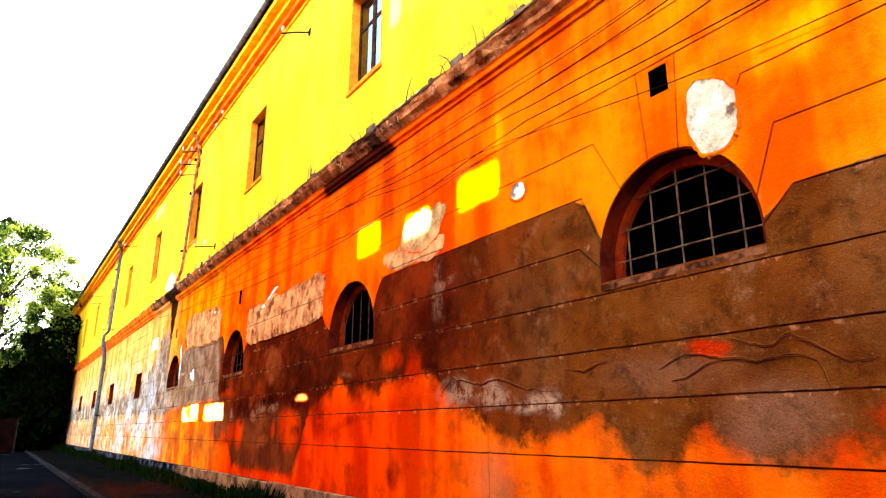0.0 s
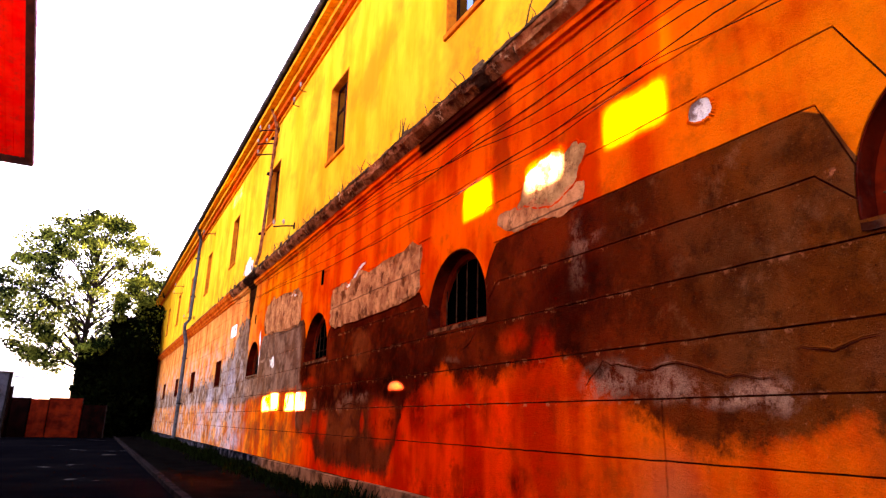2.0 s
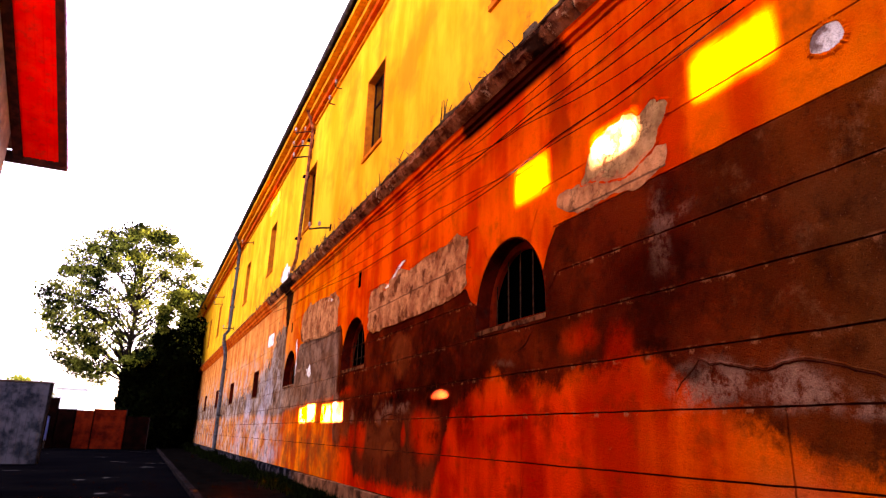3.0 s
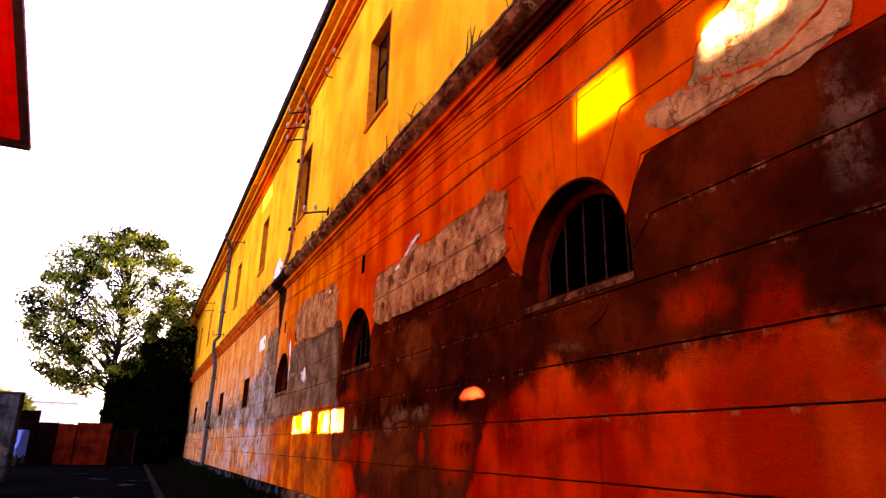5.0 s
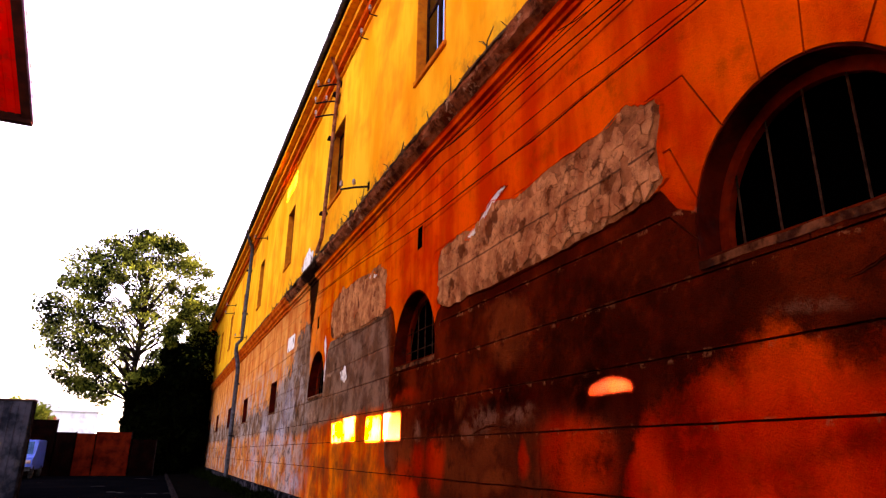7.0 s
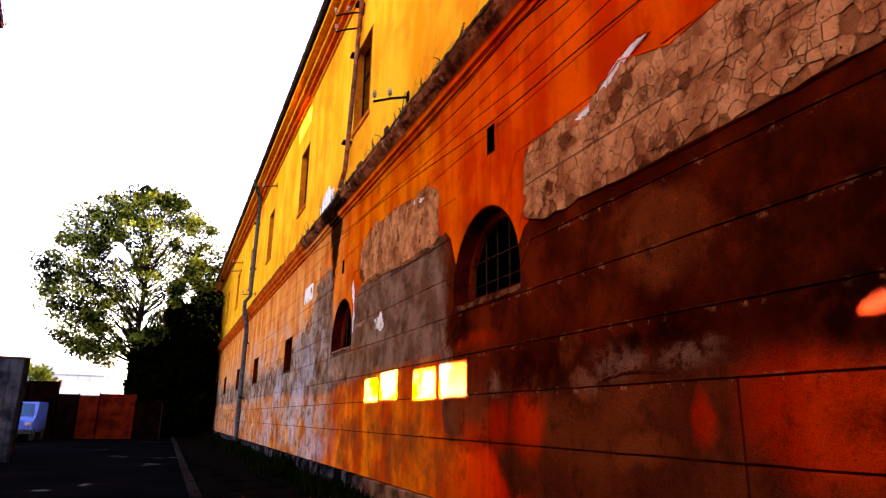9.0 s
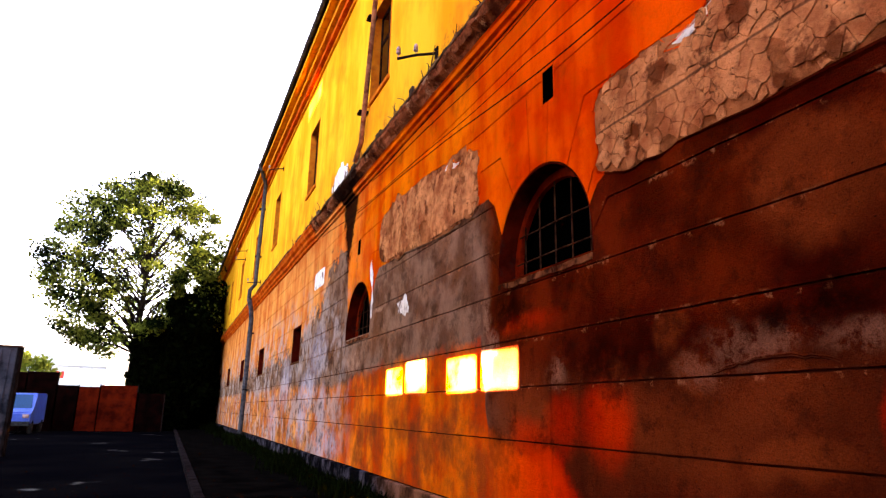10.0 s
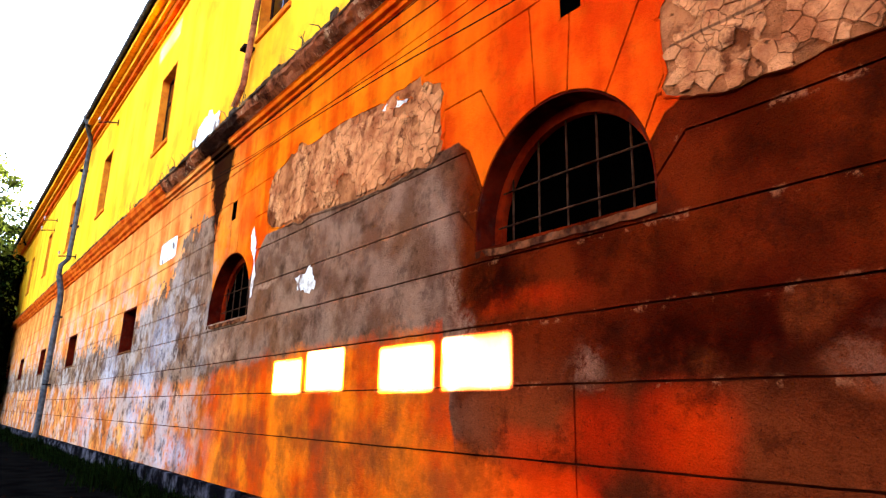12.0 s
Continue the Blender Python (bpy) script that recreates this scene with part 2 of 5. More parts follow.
def lower_stucco(name="ochre_stucco_overpainted"):
    m, nt, b = material(name, 0.9)
    p = place_node(nt)
    _, y, z = split(nt, p)
    pw = warped(nt, p, (1.4, 0.45), (7.0, 0.10))
    _, yw, zw = split(nt, pw)

    def times(a, c):
        return calc(nt, "MULTIPLY", a, c)

    def between(v, lo, hi, soft):
        return times(step(nt, v, lo - soft, lo + soft), step(nt, v, hi + soft, hi - soft))

    wob = noise_node(nt, p, 1.3, 5)
    wob2 = noise_node(nt, p, 4.5, 5)
    streak = calc(nt, "ADD", times(noise_node(nt, p, 0.9, 4, 0.55, (1, 1.5, 0.22)), 0.55), times(noise_node(nt, p, 1.5, 7, 0.65), 0.45))
    fine = noise_node(nt, p, 28, 5, 0.7)
    scaly = noise_node(nt, p, 6.0, 9, 0.75)
    # ochre wash: yellower where it has run, redder lower down
    col = mix(nt, step(nt, streak, 0.42, 0.58), (0.62, 0.052, 0.002), (0.90, 0.180, 0.005))
    redder = times(step(nt, yw, 6.2, 10.6), step(nt, yw, 22.0, 18.6))
    col = mix(nt, times(redder, 0.85), col, mix(nt, step(nt, streak, 0.42, 0.58), (0.62, 0.025, 0.002), (0.95, 0.080, 0.004)))
    worn_red = times(step(nt, yw, 8.8, 11.8), step(nt, yw, 20.6, 19.6))
    red = times(step(nt, calc(nt, "ADD", z, times(wob, 0.8)), 2.9, 2.0), calc(nt, "SUBTRACT", 0.85, times(step(nt, y, 18.8, 20.5), 0.65)))
    low_ochre = mix(nt, step(nt, streak, 0.42, 0.6), (0.58, 0.030, 0.002), (0.92, 0.12, 0.005))
    col = mix(nt, red, col, mix(nt, worn_red, low_ochre, mix(nt, step(nt, streak, 0.42, 0.6), (0.44, 0.007, 0.001), (0.90, 0.024, 0.002))))
    # far stretch paler: the stronger light there is put into the colour
    fary = step(nt, calc(nt, "ADD", y, times(wob, 5.0)), 27.0, 32.0)
    col = mix(nt, times(fary, 0.65), col, mix(nt, step(nt, streak, 0.4, 0.6), (0.54, 0.15, 0.026), (0.74, 0.33, 0.09)))
    # soft dull stains on the wash
    col = mix(nt, times(step(nt, noise_node(nt, p, 1.9, 6, 0.6), 0.54, 0.72), 0.36), col, (0.16, 0.022, 0.004))
    damp = times(step(nt, noise_node(nt, p, 1.3, 7, 0.66), 0.50, 0.62), step(nt, zw, 2.5, 2.0))
    col = mix(nt, times(damp, 0.55), col, mix(nt, worn_red, (0.30, 0.040, 0.006), (0.15, 0.006, 0.001)))
    stained = times(step(nt, y, 19.5, 20.8), step(nt, noise_node(nt, p, 1.4, 8, 0.7), 0.40, 0.66))
    col = mix(nt, times(stained, times(step(nt, z, 2.6, 2.0), 0.75)), col, (0.15, 0.036, 0.011))
    # greyish overpaint between two levels, brushed and rain-worn below
    top = steps_along(nt, y, 40, GREY_TOP, 6)
    low = steps_along(nt, calc(nt, "ADD", y, times(calc(nt, "SUBTRACT", yw, y), 0.6)), 40, GREY_LOW, 6)
    drop = calc(nt, "ADD", calc(nt, "SUBTRACT", z, top), times(calc(nt, "SUBTRACT", wob2, 0.5), calc(nt, "ADD", 0.05, times(step(nt, y, 26.9, 28.0), 2.2))))
    under_top = step(nt, drop, 0.012, -0.012)
    rise = calc(nt, "ADD", calc(nt, "SUBTRACT", z, low), times(calc(nt, "SUBTRACT", zw, z), 0.6))
    over_low = step(nt, calc(nt, "ADD", rise, times(calc(nt, "SUBTRACT", scaly, 0.5), 0.42)), -0.11, 0.11)
    grey = times(times(under_top, over_low), 0.95)
    far = step(nt, yw, 20.15, 20.55)
    warm_grey = mix(nt, step(nt, noise_node(nt, p, 1.6, 6), 0.36, 0.66), (0.068, 0.0135, 0.0022), (0.135, 0.033, 0.005))
    cool_grey = mix(nt, step(nt, noise_node(nt, p, 1.7, 6), 0.38, 0.62), (0.10, 0.050, 0.028), (0.25, 0.140, 0.085))
    red_grey = mix(nt, step(nt, noise_node(nt, p, 1.0, 6, 0.55, (1, 1, 0.8)), 0.40, 0.60), (0.016, 0.0011, 0.0006), (0.110, 0.0105, 0.002))
    mid = times(step(nt, yw, 7.6, 10.4), calc(nt, "SUBTRACT", 1.0, far))
    worn = mix(nt, times(step(nt, y, 6.8, 9.0), 0.45), warm_grey, red_grey)
    col = mix(nt, grey, col, mix(nt, far, mix(nt, mid, worn, red_grey), cool_grey))
    # low stretch of the overpaint: browner, with the wash grinning through
    dull = times(times(grey, between(yw, 14.6, 20.3, 0.3)), step(nt, zw, 2.0, 1.7))
    col = mix(nt, times(dull, 0.7), col, mix(nt, step(nt, streak, 0.4, 0.6), (0.055, 0.010, 0.003), (0.19, 0.030, 0.008)))
    # pale broad wear
    pinkish = times(grey, times(step(nt, noise_node(nt, p, 0.9, 7, 0.65), 0.48, 0.64), 0.5))
    col = mix(nt, pinkish, col, mix(nt, mid, (0.19, 0.058, 0.016), (0.085, 0.007, 0.002)))
    col = mix(nt, worn_spots(nt, pw, PALER), col, mix(nt, worn_red, (0.26, 0.095, 0.045), (0.26, 0.040, 0.009)))
    col = mix(nt, worn_spots(nt, pw, EMBERS), col, mix(nt, step(nt, streak, 0.42, 0.6), (0.46, 0.012, 0.001), (0.66, 0.030, 0.002)))
    pit = times(grey, step(nt, noise_node(nt, p, 42, 3, 0.6), 0.66, 0.71))
    col = mix(nt, times(pit, 0.8), col, (0.012, 0.004, 0.002))
    # mottling of the brushed coat, dark and pale
    mott = noise_node(nt, p, 3.0, 10, 0.74)
    col = mix(nt, times(step(nt, mott, 0.47, 0.66), times(calc(nt, "ADD", times(grey, 0.65), 0.35), 0.62)), col, (0.014, 0.0018, 0.0008))
    chalk = times(step(nt, noise_node(nt, p, 2.4, 10, 0.76), 0.53, 0.70), times(times(grey, calc(nt, "SUBTRACT", 0.42, times(mid, 0.24))), 1.0))
    col = mix(nt, chalk, col, mix(nt, worn_red, (0.34, 0.13, 0.055), (0.19, 0.022, 0.005)))
    # damp runs below the cornice
    run = calc(nt, "ADD", calc(nt, "ABSOLUTE", calc(nt, "SUBTRACT", y, 11.6)), times(wob2, 0.5))
    run = times(step(nt, run, 0.52, 0.34), step(nt, z, 4.0, 4.8))
    col = mix(nt, times(run, 0.7), col, (0.26, 0.014, 0.002))
    # pale lime bloom where the wash is gone, strongest far along, with painted light
    lime = times(times(step(nt, noise_node(nt, p, 1.1, 8, 0.70), 0.47, 0.58), step(nt, y, 25.5, 27.5)), step(nt, z, 5.0, 3.4))
    col = mix(nt, times(lime, 0.7), col, (0.42, 0.30, 0.25))
    col = mix(nt, times(worn_spots(nt, pw, LILAC), step(nt, scaly, 0.36, 0.56)), col, (0.44, 0.38, 0.42))
    scrape = times(step(nt, noise_node(nt, p, 3.0, 9, 0.78), 0.49, 0.61), times(step(nt, y, 25.5, 28.0), step(nt, z, 4.4, 2.6)))
    col = mix(nt, times(scrape, 0.8), col, (0.045, 0.018, 0.013))
    # scaly places where the overpaint lifts
    flake = times(worn_spots(nt, pw, LIMED), step(nt, scaly, 0.40, 0.58))
    sparse = times(step(nt, scaly, 0.66, 0.73), times(step(nt, z, 3.4, 2.6), 0.5))
    flake = calc(nt, "MAXIMUM", flake, sparse)
    col = mix(nt, times(flake, 0.9), col, mix(nt, worn_red, mix(nt, fine, (0.30, 0.11, 0.05), (0.66, 0.36, 0.22)), mix(nt, fine, (0.16, 0.05, 0.022), (0.44, 0.17, 0.09))))
    # lifted paint along some of the joints
    for zg in (1.71, 2.17, 2.68, 3.18):
        near = step(nt, calc(nt, "ABSOLUTE", calc(nt, "SUBTRACT", z, zg - 0.012)), 0.045, 0.008)
        chip = times(near, step(nt, noise_node(nt, p, 6.5, 6, 0.7), 0.54, 0.62))
        col = mix(nt, times(chip, 0.6), col, (0.46, 0.15, 0.06))
    # soot, damp and broad darkening
    col = mix(nt, times(worn_spots(nt, pw, SOOTY_AND_DARKER), step(nt, wob2, 0.30, 0.55)), col, (0.004, 0.0008, 0.0005))
    blot = times(step(nt, noise_node(nt, p, 1.9, 8, 0.7), 0.56, 0.74), times(calc(nt, "ADD", times(grey, 0.7), 0.3), 0.6))
    col = mix(nt, blot, col, (0.030, 0.006, 0.003))
    # darker red towards the cornice: its shade is painted on
    under = times(step(nt, calc(nt, "ADD", z, times(streak, 1.2)), 5.9, 6.3), 0.15)
    col = mix(nt, under, col, (0.30, 0.03, 0.004))
    soiled = calc(nt, "ADD", times(grey, 0.65), 0.35)
    col = mix(nt, times(step(nt, fine, 0.54, 0.74), times(soiled, 0.45)), col, mix(nt, mid, (0.07, 0.018, 0.007), (0.030, 0.0025, 0.001)))
    grain = noise_node(nt, p, 85, 3, 0.75)
    col = mix(nt, times(step(nt, grain, 0.42, 0.66), times(soiled, 0.30)), col, mix(nt, mid, (0.03, 0.008, 0.003), (0.015, 0.0015, 0.0006)))
    col = mix(nt, times(step(nt, noise_node(nt, p, 34, 5, 0.7), 0.60, 0.70), times(step(nt, z, 4.2, 3.0), calc(nt, "SUBTRACT", 0.20, times(mid, 0.19)))), col, (0.55, 0.22, 0.11))
    # soot and the ledge's shade, both painted black under the broken cornice
    gap = calc(nt, "ADD", calc(nt, "ABSOLUTE", calc(nt, "SUBTRACT", y, 12.7)), wob2)
    gap = times(step(nt, gap, 2.0, 1.6), step(nt, z, 5.60, 5.72))
    col = mix(nt, times(gap, 0.95), col, (0.005, 0.002, 0.0015))
    # black soot where the pipe leaks
    leak = calc(nt, "ADD", calc(nt, "ABSOLUTE", calc(nt, "SUBTRACT", y, 26.75)), times(wob2, 0.8))
    leak = calc(nt, "ADD", leak, calc(nt, "MAXIMUM", times(calc(nt, "SUBTRACT", 5.6, z), 0.40), 0.0))
    col = mix(nt, times(step(nt, leak, 1.05, 0.85), 0.97), col, (0.004, 0.002, 0.0015))
    nt.links.new(col, b.inputs["Base Color"])
    h = calc(nt, "ADD", calc(nt, "ADD", times(fine, 0.6), times(grain, 0.35)), calc(nt, "ADD", wob2, times(grey, 0.25)))
    h = calc(nt, "ADD", h, times(flake, 0.35))
    bump(nt, b, h, 0.85, 0.025)
    return m


def upper_stucco():
    m, nt, b = material("yellow_ochre_stucco", 0.9)
    p = place_node(nt)
    streak = noise_node(nt, p, 0.8, 5, 0.6, (1, 1.2, 0.4))
    broad = noise_node(nt, p, 0.5, 4)
    fine = noise_node(nt, p, 22, 5, 0.7)
    col = mix(nt, step(nt, streak, 0.35, 0.65), (0.84, 0.29, 0.010), (0.90, 0.45, 0.024))
    col = mix(nt, calc(nt, "MULTIPLY", step(nt, broad, 0.46, 0.66), 0.75), col, (0.80, 0.20, 0.012))
    _, y, z = split(nt, p)
    stain = calc(nt, "MULTIPLY", step(nt, noise_node(nt, p, 2.1, 8, 0.72), 0.48, 0.64), step(nt, calc(nt, "ADD", z, calc(nt, "MULTIPLY", streak, 1.6)), 8.1, 6.9))
    col = mix(nt, calc(nt, "MULTIPLY", stain, 0.75), col, (0.16, 0.06, 0.02))
    col = mix(nt, calc(nt, "MULTIPLY", step(nt, fine, 0.58, 0.8), 0.25), col, (0.3, 0.14, 0.03))
    nt.links.new(col, b.inputs["Base Color"])
    bump(nt, b, calc(nt, "ADD", calc(nt, "MULTIPLY", fine, 0.5), broad), 0.3, 0.01)
    return m


def bare_plaster(name, dark, light, cracks=0.75):
    m, nt, b = material(name, 0.95)
    p = place_node(nt)
    warp = nt.nodes.new("ShaderNodeTexNoise")
    warp.inputs["Scale"].default_value = 5.0
    nt.links.new(p, warp.inputs["Vector"])
    shifted = nt.nodes.new("ShaderNodeVectorMath")
    shifted.operation = "MULTIPLY_ADD"
    nt.links.new(warp.outputs["Color"], shifted.inputs[0])
    shifted.inputs[1].default_value = (0.30, 0.30, 0.30)
    nt.links.new(p, shifted.inputs[2])
    v = nt.nodes.new("ShaderNodeTexVoronoi")
    v.feature = "DISTANCE_TO_EDGE"
    v.inputs["Scale"].default_value = 10.5
    nt.links.new(shifted.outputs[0], v.inputs["Vector"])
    cell = step(nt, calc(nt, "ADD", v.outputs["Distance"], calc(nt, "MULTIPLY", noise_node(nt, p, 14, 4), 0.06)), 0.085, 0.035)
    crack = calc(nt, "MULTIPLY", cell, calc(nt, "MULTIPLY", step(nt, noise_node(nt, p, 1.6, 4, 0.6), 0.48, 0.60), 0.6 if cracks > 0.7 else 0.0))
    broad, fine = noise_node(nt, p, 3.0, 6, 0.65), noise_node(nt, p, 45, 4, 0.7)
    col = mix(nt, step(nt, broad, 0.34, 0.66), dark, light)
    col = mix(nt, calc(nt, "MULTIPLY", step(nt, noise_node(nt, p, 9, 8, 0.75), 0.50, 0.66), 0.55), col, (0.12, 0.035, 0.012))
    pits = step(nt, noise_node(nt, p, 20, 4, 0.6), 0.66, 0.72)
    col = mix(nt, calc(nt, "MULTIPLY", calc(nt, "MAXIMUM", crack, pits), cracks), col, (0.060, 0.017, 0.006))
    col = mix(nt, calc(nt, "MULTIPLY", step(nt, noise_node(nt, p, 1.9, 6), 0.57, 0.63), 0.85), col, (0.10, 0.018, 0.005))
    if name.startswith("bare_pink"):
        seam = calc(nt, "ABSOLUTE", calc(nt, "SUBTRACT", calc(nt, "ADD", split(nt, p)[2], calc(nt, "MULTIPLY", broad, 0.05)), 3.79))
        col = mix(nt, calc(nt, "MULTIPLY", step(nt, seam, 0.016, 0.005), 0.75), col, (0.07, 0.025, 0.01))
    if name.startswith("broken"):
        col = mix(nt, calc(nt, "MULTIPLY", step(nt, noise_node(nt, p, 3.2, 7, 0.7), 0.58, 0.64), 0.6), col, (0.60, 0.34, 0.18))
        leak = calc(nt, "ADD", calc(nt, "ABSOLUTE", calc(nt, "SUBTRACT", split(nt, p)[1], 26.6)), calc(nt, "MULTIPLY", broad, 0.8))
        sooty = calc(nt, "MAXIMUM", step(nt, noise_node(nt, p, 0.7, 8, 0.7), 0.55, 0.62), step(nt, leak, 1.6, 1.2))
        col = mix(nt, calc(nt, "MULTIPLY", sooty, 0.94), col, (0.010, 0.004, 0.003))
    nt.links.new(col, b.inputs["Base Color"])
    h = calc(nt, "SUBTRACT", calc(nt, "ADD", broad, calc(nt, "MULTIPLY", fine, 0.4)), calc(nt, "ADD", crack, pits))
    bump(nt, b, h, 1.0, 0.035)
    return m


def foliage(name, dark, light, clump=0.0):
    """Leaves that vary one by one and, where clump is given, branch by branch."""
    m, nt, b = material(name, 0.7, 0, 0.0)
    r = nt.nodes.new("ShaderNodeNewGeometry").outputs["Random Per Island"]
    if clump:
        r = calc(nt, "MULTIPLY", r, step(nt, noise_node(nt, place_node(nt), clump, 3), 0.40, 0.62))
    col = mix(nt, r, dark, light)
    nt.links.new(col, b.inputs["Base Color"])
    t = nt.nodes.new("ShaderNodeBsdfTranslucent")
    nt.links.new(col, t.inputs["Color"])
    ms = nt.nodes.new("ShaderNodeMixShader")
    ms.inputs[0].default_value = 0.35
    nt.links.new(b.outputs[0], ms.inputs[1])
    nt.links.new(t.outputs[0], ms.inputs[2])
    nt.links.new(ms.outputs[0], nt.nodes["Material Output"].inputs["Surface"])
    return m


def asphalt():
    m, nt, b = material("worn_asphalt", 0.95, 0, 0.0)
    p = place_node(nt)
    broad, fine = noise_node(nt, p, 0.35, 5), noise_node(nt, p, 60, 3)
    # near-black albedo: the shaded alley's darkness is put into the colour
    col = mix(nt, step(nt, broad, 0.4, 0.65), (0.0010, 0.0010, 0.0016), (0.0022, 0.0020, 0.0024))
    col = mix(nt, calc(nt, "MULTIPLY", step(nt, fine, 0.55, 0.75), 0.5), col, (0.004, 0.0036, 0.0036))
    nt.links.new(col, b.inputs["Base Color"])
    # blue tint puts the sky's colour into the damp gloss
    b.inputs["Specular Tint"].default_value = (0.25, 0.35, 1.0, 1)
    wet = step(nt, noise_node(nt, p, 0.35, 3), 0.655, 0.675)
    nt.links.new(calc(nt, "SUBTRACT", 0.95, calc(nt, "MULTIPLY", wet, 0.40)), b.inputs["Roughness"])
    nt.links.new(calc(nt, "MULTIPLY", wet, 0.015), b.inputs["Specular IOR Level"])
    bump(nt, b, fine, 0.3, 0.004)
    return m


def plinth_render():
    """Tan render, mossy and nearly black farther along the wall."""
    m, nt, b = material("stained_plinth_render", 0.95)
    p = place_node(nt)
    pw = warped(nt, p, (0.8, 3.0))
    broad, fine = noise_node(nt, p, 2.2, 7, 0.65), noise_node(nt, p, 40, 4, 0.7)
    tan = mix(nt, step(nt, broad, 0.36, 0.62), (0.050, 0.016, 0.007), (0.26, 0.095, 0.042))
    moss = mix(nt, step(nt, broad, 0.46, 0.66), (0.002, 0.0018, 0.0025), (0.060, 0.050, 0.060))
    col = mix(nt, step(nt, split(nt, pw)[1], 21.0, 25.0), tan, moss)
    col = mix(nt, calc(nt, "MULTIPLY", step(nt, fine, 0.5, 0.75), 0.5), col, (0.02, 0.01, 0.006))
    nt.links.new(col, b.inputs["Base Color"])
    bump(nt, b, calc(nt, "ADD", broad, calc(nt, "MULTIPLY", fine, 0.5)), 0.6, 0.02)
    return m


STUCCO = lower_stucco()
YELLOW = upper_stucco()
# groove beds and cracks, darker than the stucco
CREVICE_DARK = rough_paint("crevice_dark", (0.030, 0.005, 0.002), (0.085, 0.016, 0.006), 4, dirty=0.0)
# lower window reveals: the recess shade is put into a darker red
REVEAL = rough_paint("red_reveal_with_shade", (0.035, 0.0022, 0.001), (0.10, 0.007, 0.002), 3, grain=25)
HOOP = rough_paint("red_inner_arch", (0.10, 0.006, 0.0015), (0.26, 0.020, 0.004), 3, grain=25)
REVEAL_UP = rough_paint("orange_reveal", (0.50, 0.10, 0.008), (0.66, 0.17, 0.012), 3, grain=25)
SILL = rough_paint("worn_sill_stone", (0.035, 0.007, 0.003), (0.20, 0.06, 0.022), 7)
PLASTER = bare_plaster("bare_pink_plaster", (0.32, 0.088, 0.028), (0.68, 0.26, 0.096), 0.85)
# bed darker than the plates: crack and edge shade put into its colour
BED = bare_plaster("shaded_plaster_bed", (0.19, 0.052, 0.016), (0.46, 0.155, 0.052), 0.6)
LIME = bare_plaster("bare_white_lime", (0.45, 0.30, 0.17), (0.78, 0.62, 0.44), 0.7)
TAN = bare_plaster("torn_tan_lime", (0.26, 0.105, 0.034), (0.56, 0.28, 0.105), 0.8)
WHITE = bare_plaster("white_patch_lime", (0.70, 0.60, 0.50), (0.85, 0.78, 0.68), 0.2)
BRICK_DARK = bare_plaster("broken_sooty_cornice", (0.050, 0.011, 0.005), (0.34, 0.10, 0.040), 0.8)
BRICK = bare_plaster("broken_brick_cornice", (0.18, 0.034, 0.010), (0.50, 0.17, 0.06), 0.9)
SOOT = rough_paint("black_damp_soot", (0.002, 0.0015, 0.0012), (0.008, 0.004, 0.003), 2, dirty=0.0)
PLINTH = plinth_render()
IRON = rough_paint("rusty_grille_iron", (0.05, 0.022, 0.010), (0.15, 0.075, 0.04), 12, 0.7, 0.0)
# darker grille iron for the farther arched windows
IRON_DARK = rough_paint("dark_grille_iron", (0.02, 0.008, 0.004), (0.06, 0.026, 0.014), 12, 0.7, dirty=0.0)
DARKIRON = rough_paint("dark_bracket_iron", (0.006, 0.004, 0.004), (0.018, 0.010, 0.008), 12, 0.7, 0.0, dirty=0.0)
PORCELAIN = rough_paint("insulator_porcelain", (0.22, 0.10, 0.08), (0.45, 0.30, 0.26), 6, 0.25, 0, 0.5)
ZINC = rough_paint("dull_zinc_pipe", (0.03, 0.03, 0.035), (0.09, 0.08, 0.085), 6, 0.6, 0.1)
# near black so unlit rooms and vents read dark: shade put into colour
UNLIT_BLACK = rough_paint("painted_unlit_black", (0.0002, 0.00015, 0.00015), (0.0004, 0.0003, 0.0002), 2, 1.0, 0, 0.0, dirty=0.0)
WOOD = rough_paint("dark_sash_wood", (0.012, 0.004, 0.003), (0.04, 0.012, 0.007), 8)
CORNICE = rough_paint("red_ochre_cornice", (0.44, 0.045, 0.004), (0.62, 0.10, 0.008), 3)
EAVE = rough_paint("ochre_eave_board", (0.70, 0.20, 0.012), (0.82, 0.32, 0.02), 3)
TILE = rough_paint("dark_roof_tile", (0.05, 0.025, 0.02), (0.10, 0.05, 0.035), 5)
CABLE = rough_paint("black_cable", (0.003, 0.002, 0.002), (0.009, 0.006, 0.006), 10, 0.6, dirty=0.0)
ASPHALT = asphalt()
# kerb and soil near black too, the alley's darkness in their colour
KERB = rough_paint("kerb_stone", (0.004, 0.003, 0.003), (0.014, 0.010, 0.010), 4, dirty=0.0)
SOIL = rough_paint("verge_soil_painted_dark", (0.001, 0.0008, 0.0008), (0.003, 0.0024, 0.002), 2, dirty=0.0)
RED = rough_paint("red_painted_soffit", (0.78, 0.010, 0.006), (0.86, 0.024, 0.010), 2, dirty=0.3)
DARKWOOD = rough_paint("dark_fascia", (0.02, 0.008, 0.008), (0.05, 0.015, 0.012), 4, dirty=0.0)
PALEWALL = rough_paint("weathered_lilac_render", (0.20, 0.15, 0.16), (0.30, 0.24, 0.25), 2)
SHEET = rough_paint("grey_sheet_metal", (0.010, 0.012, 0.018), (0.055, 0.056, 0.072), 2, 0.5, 0.3, dirty=0.0)
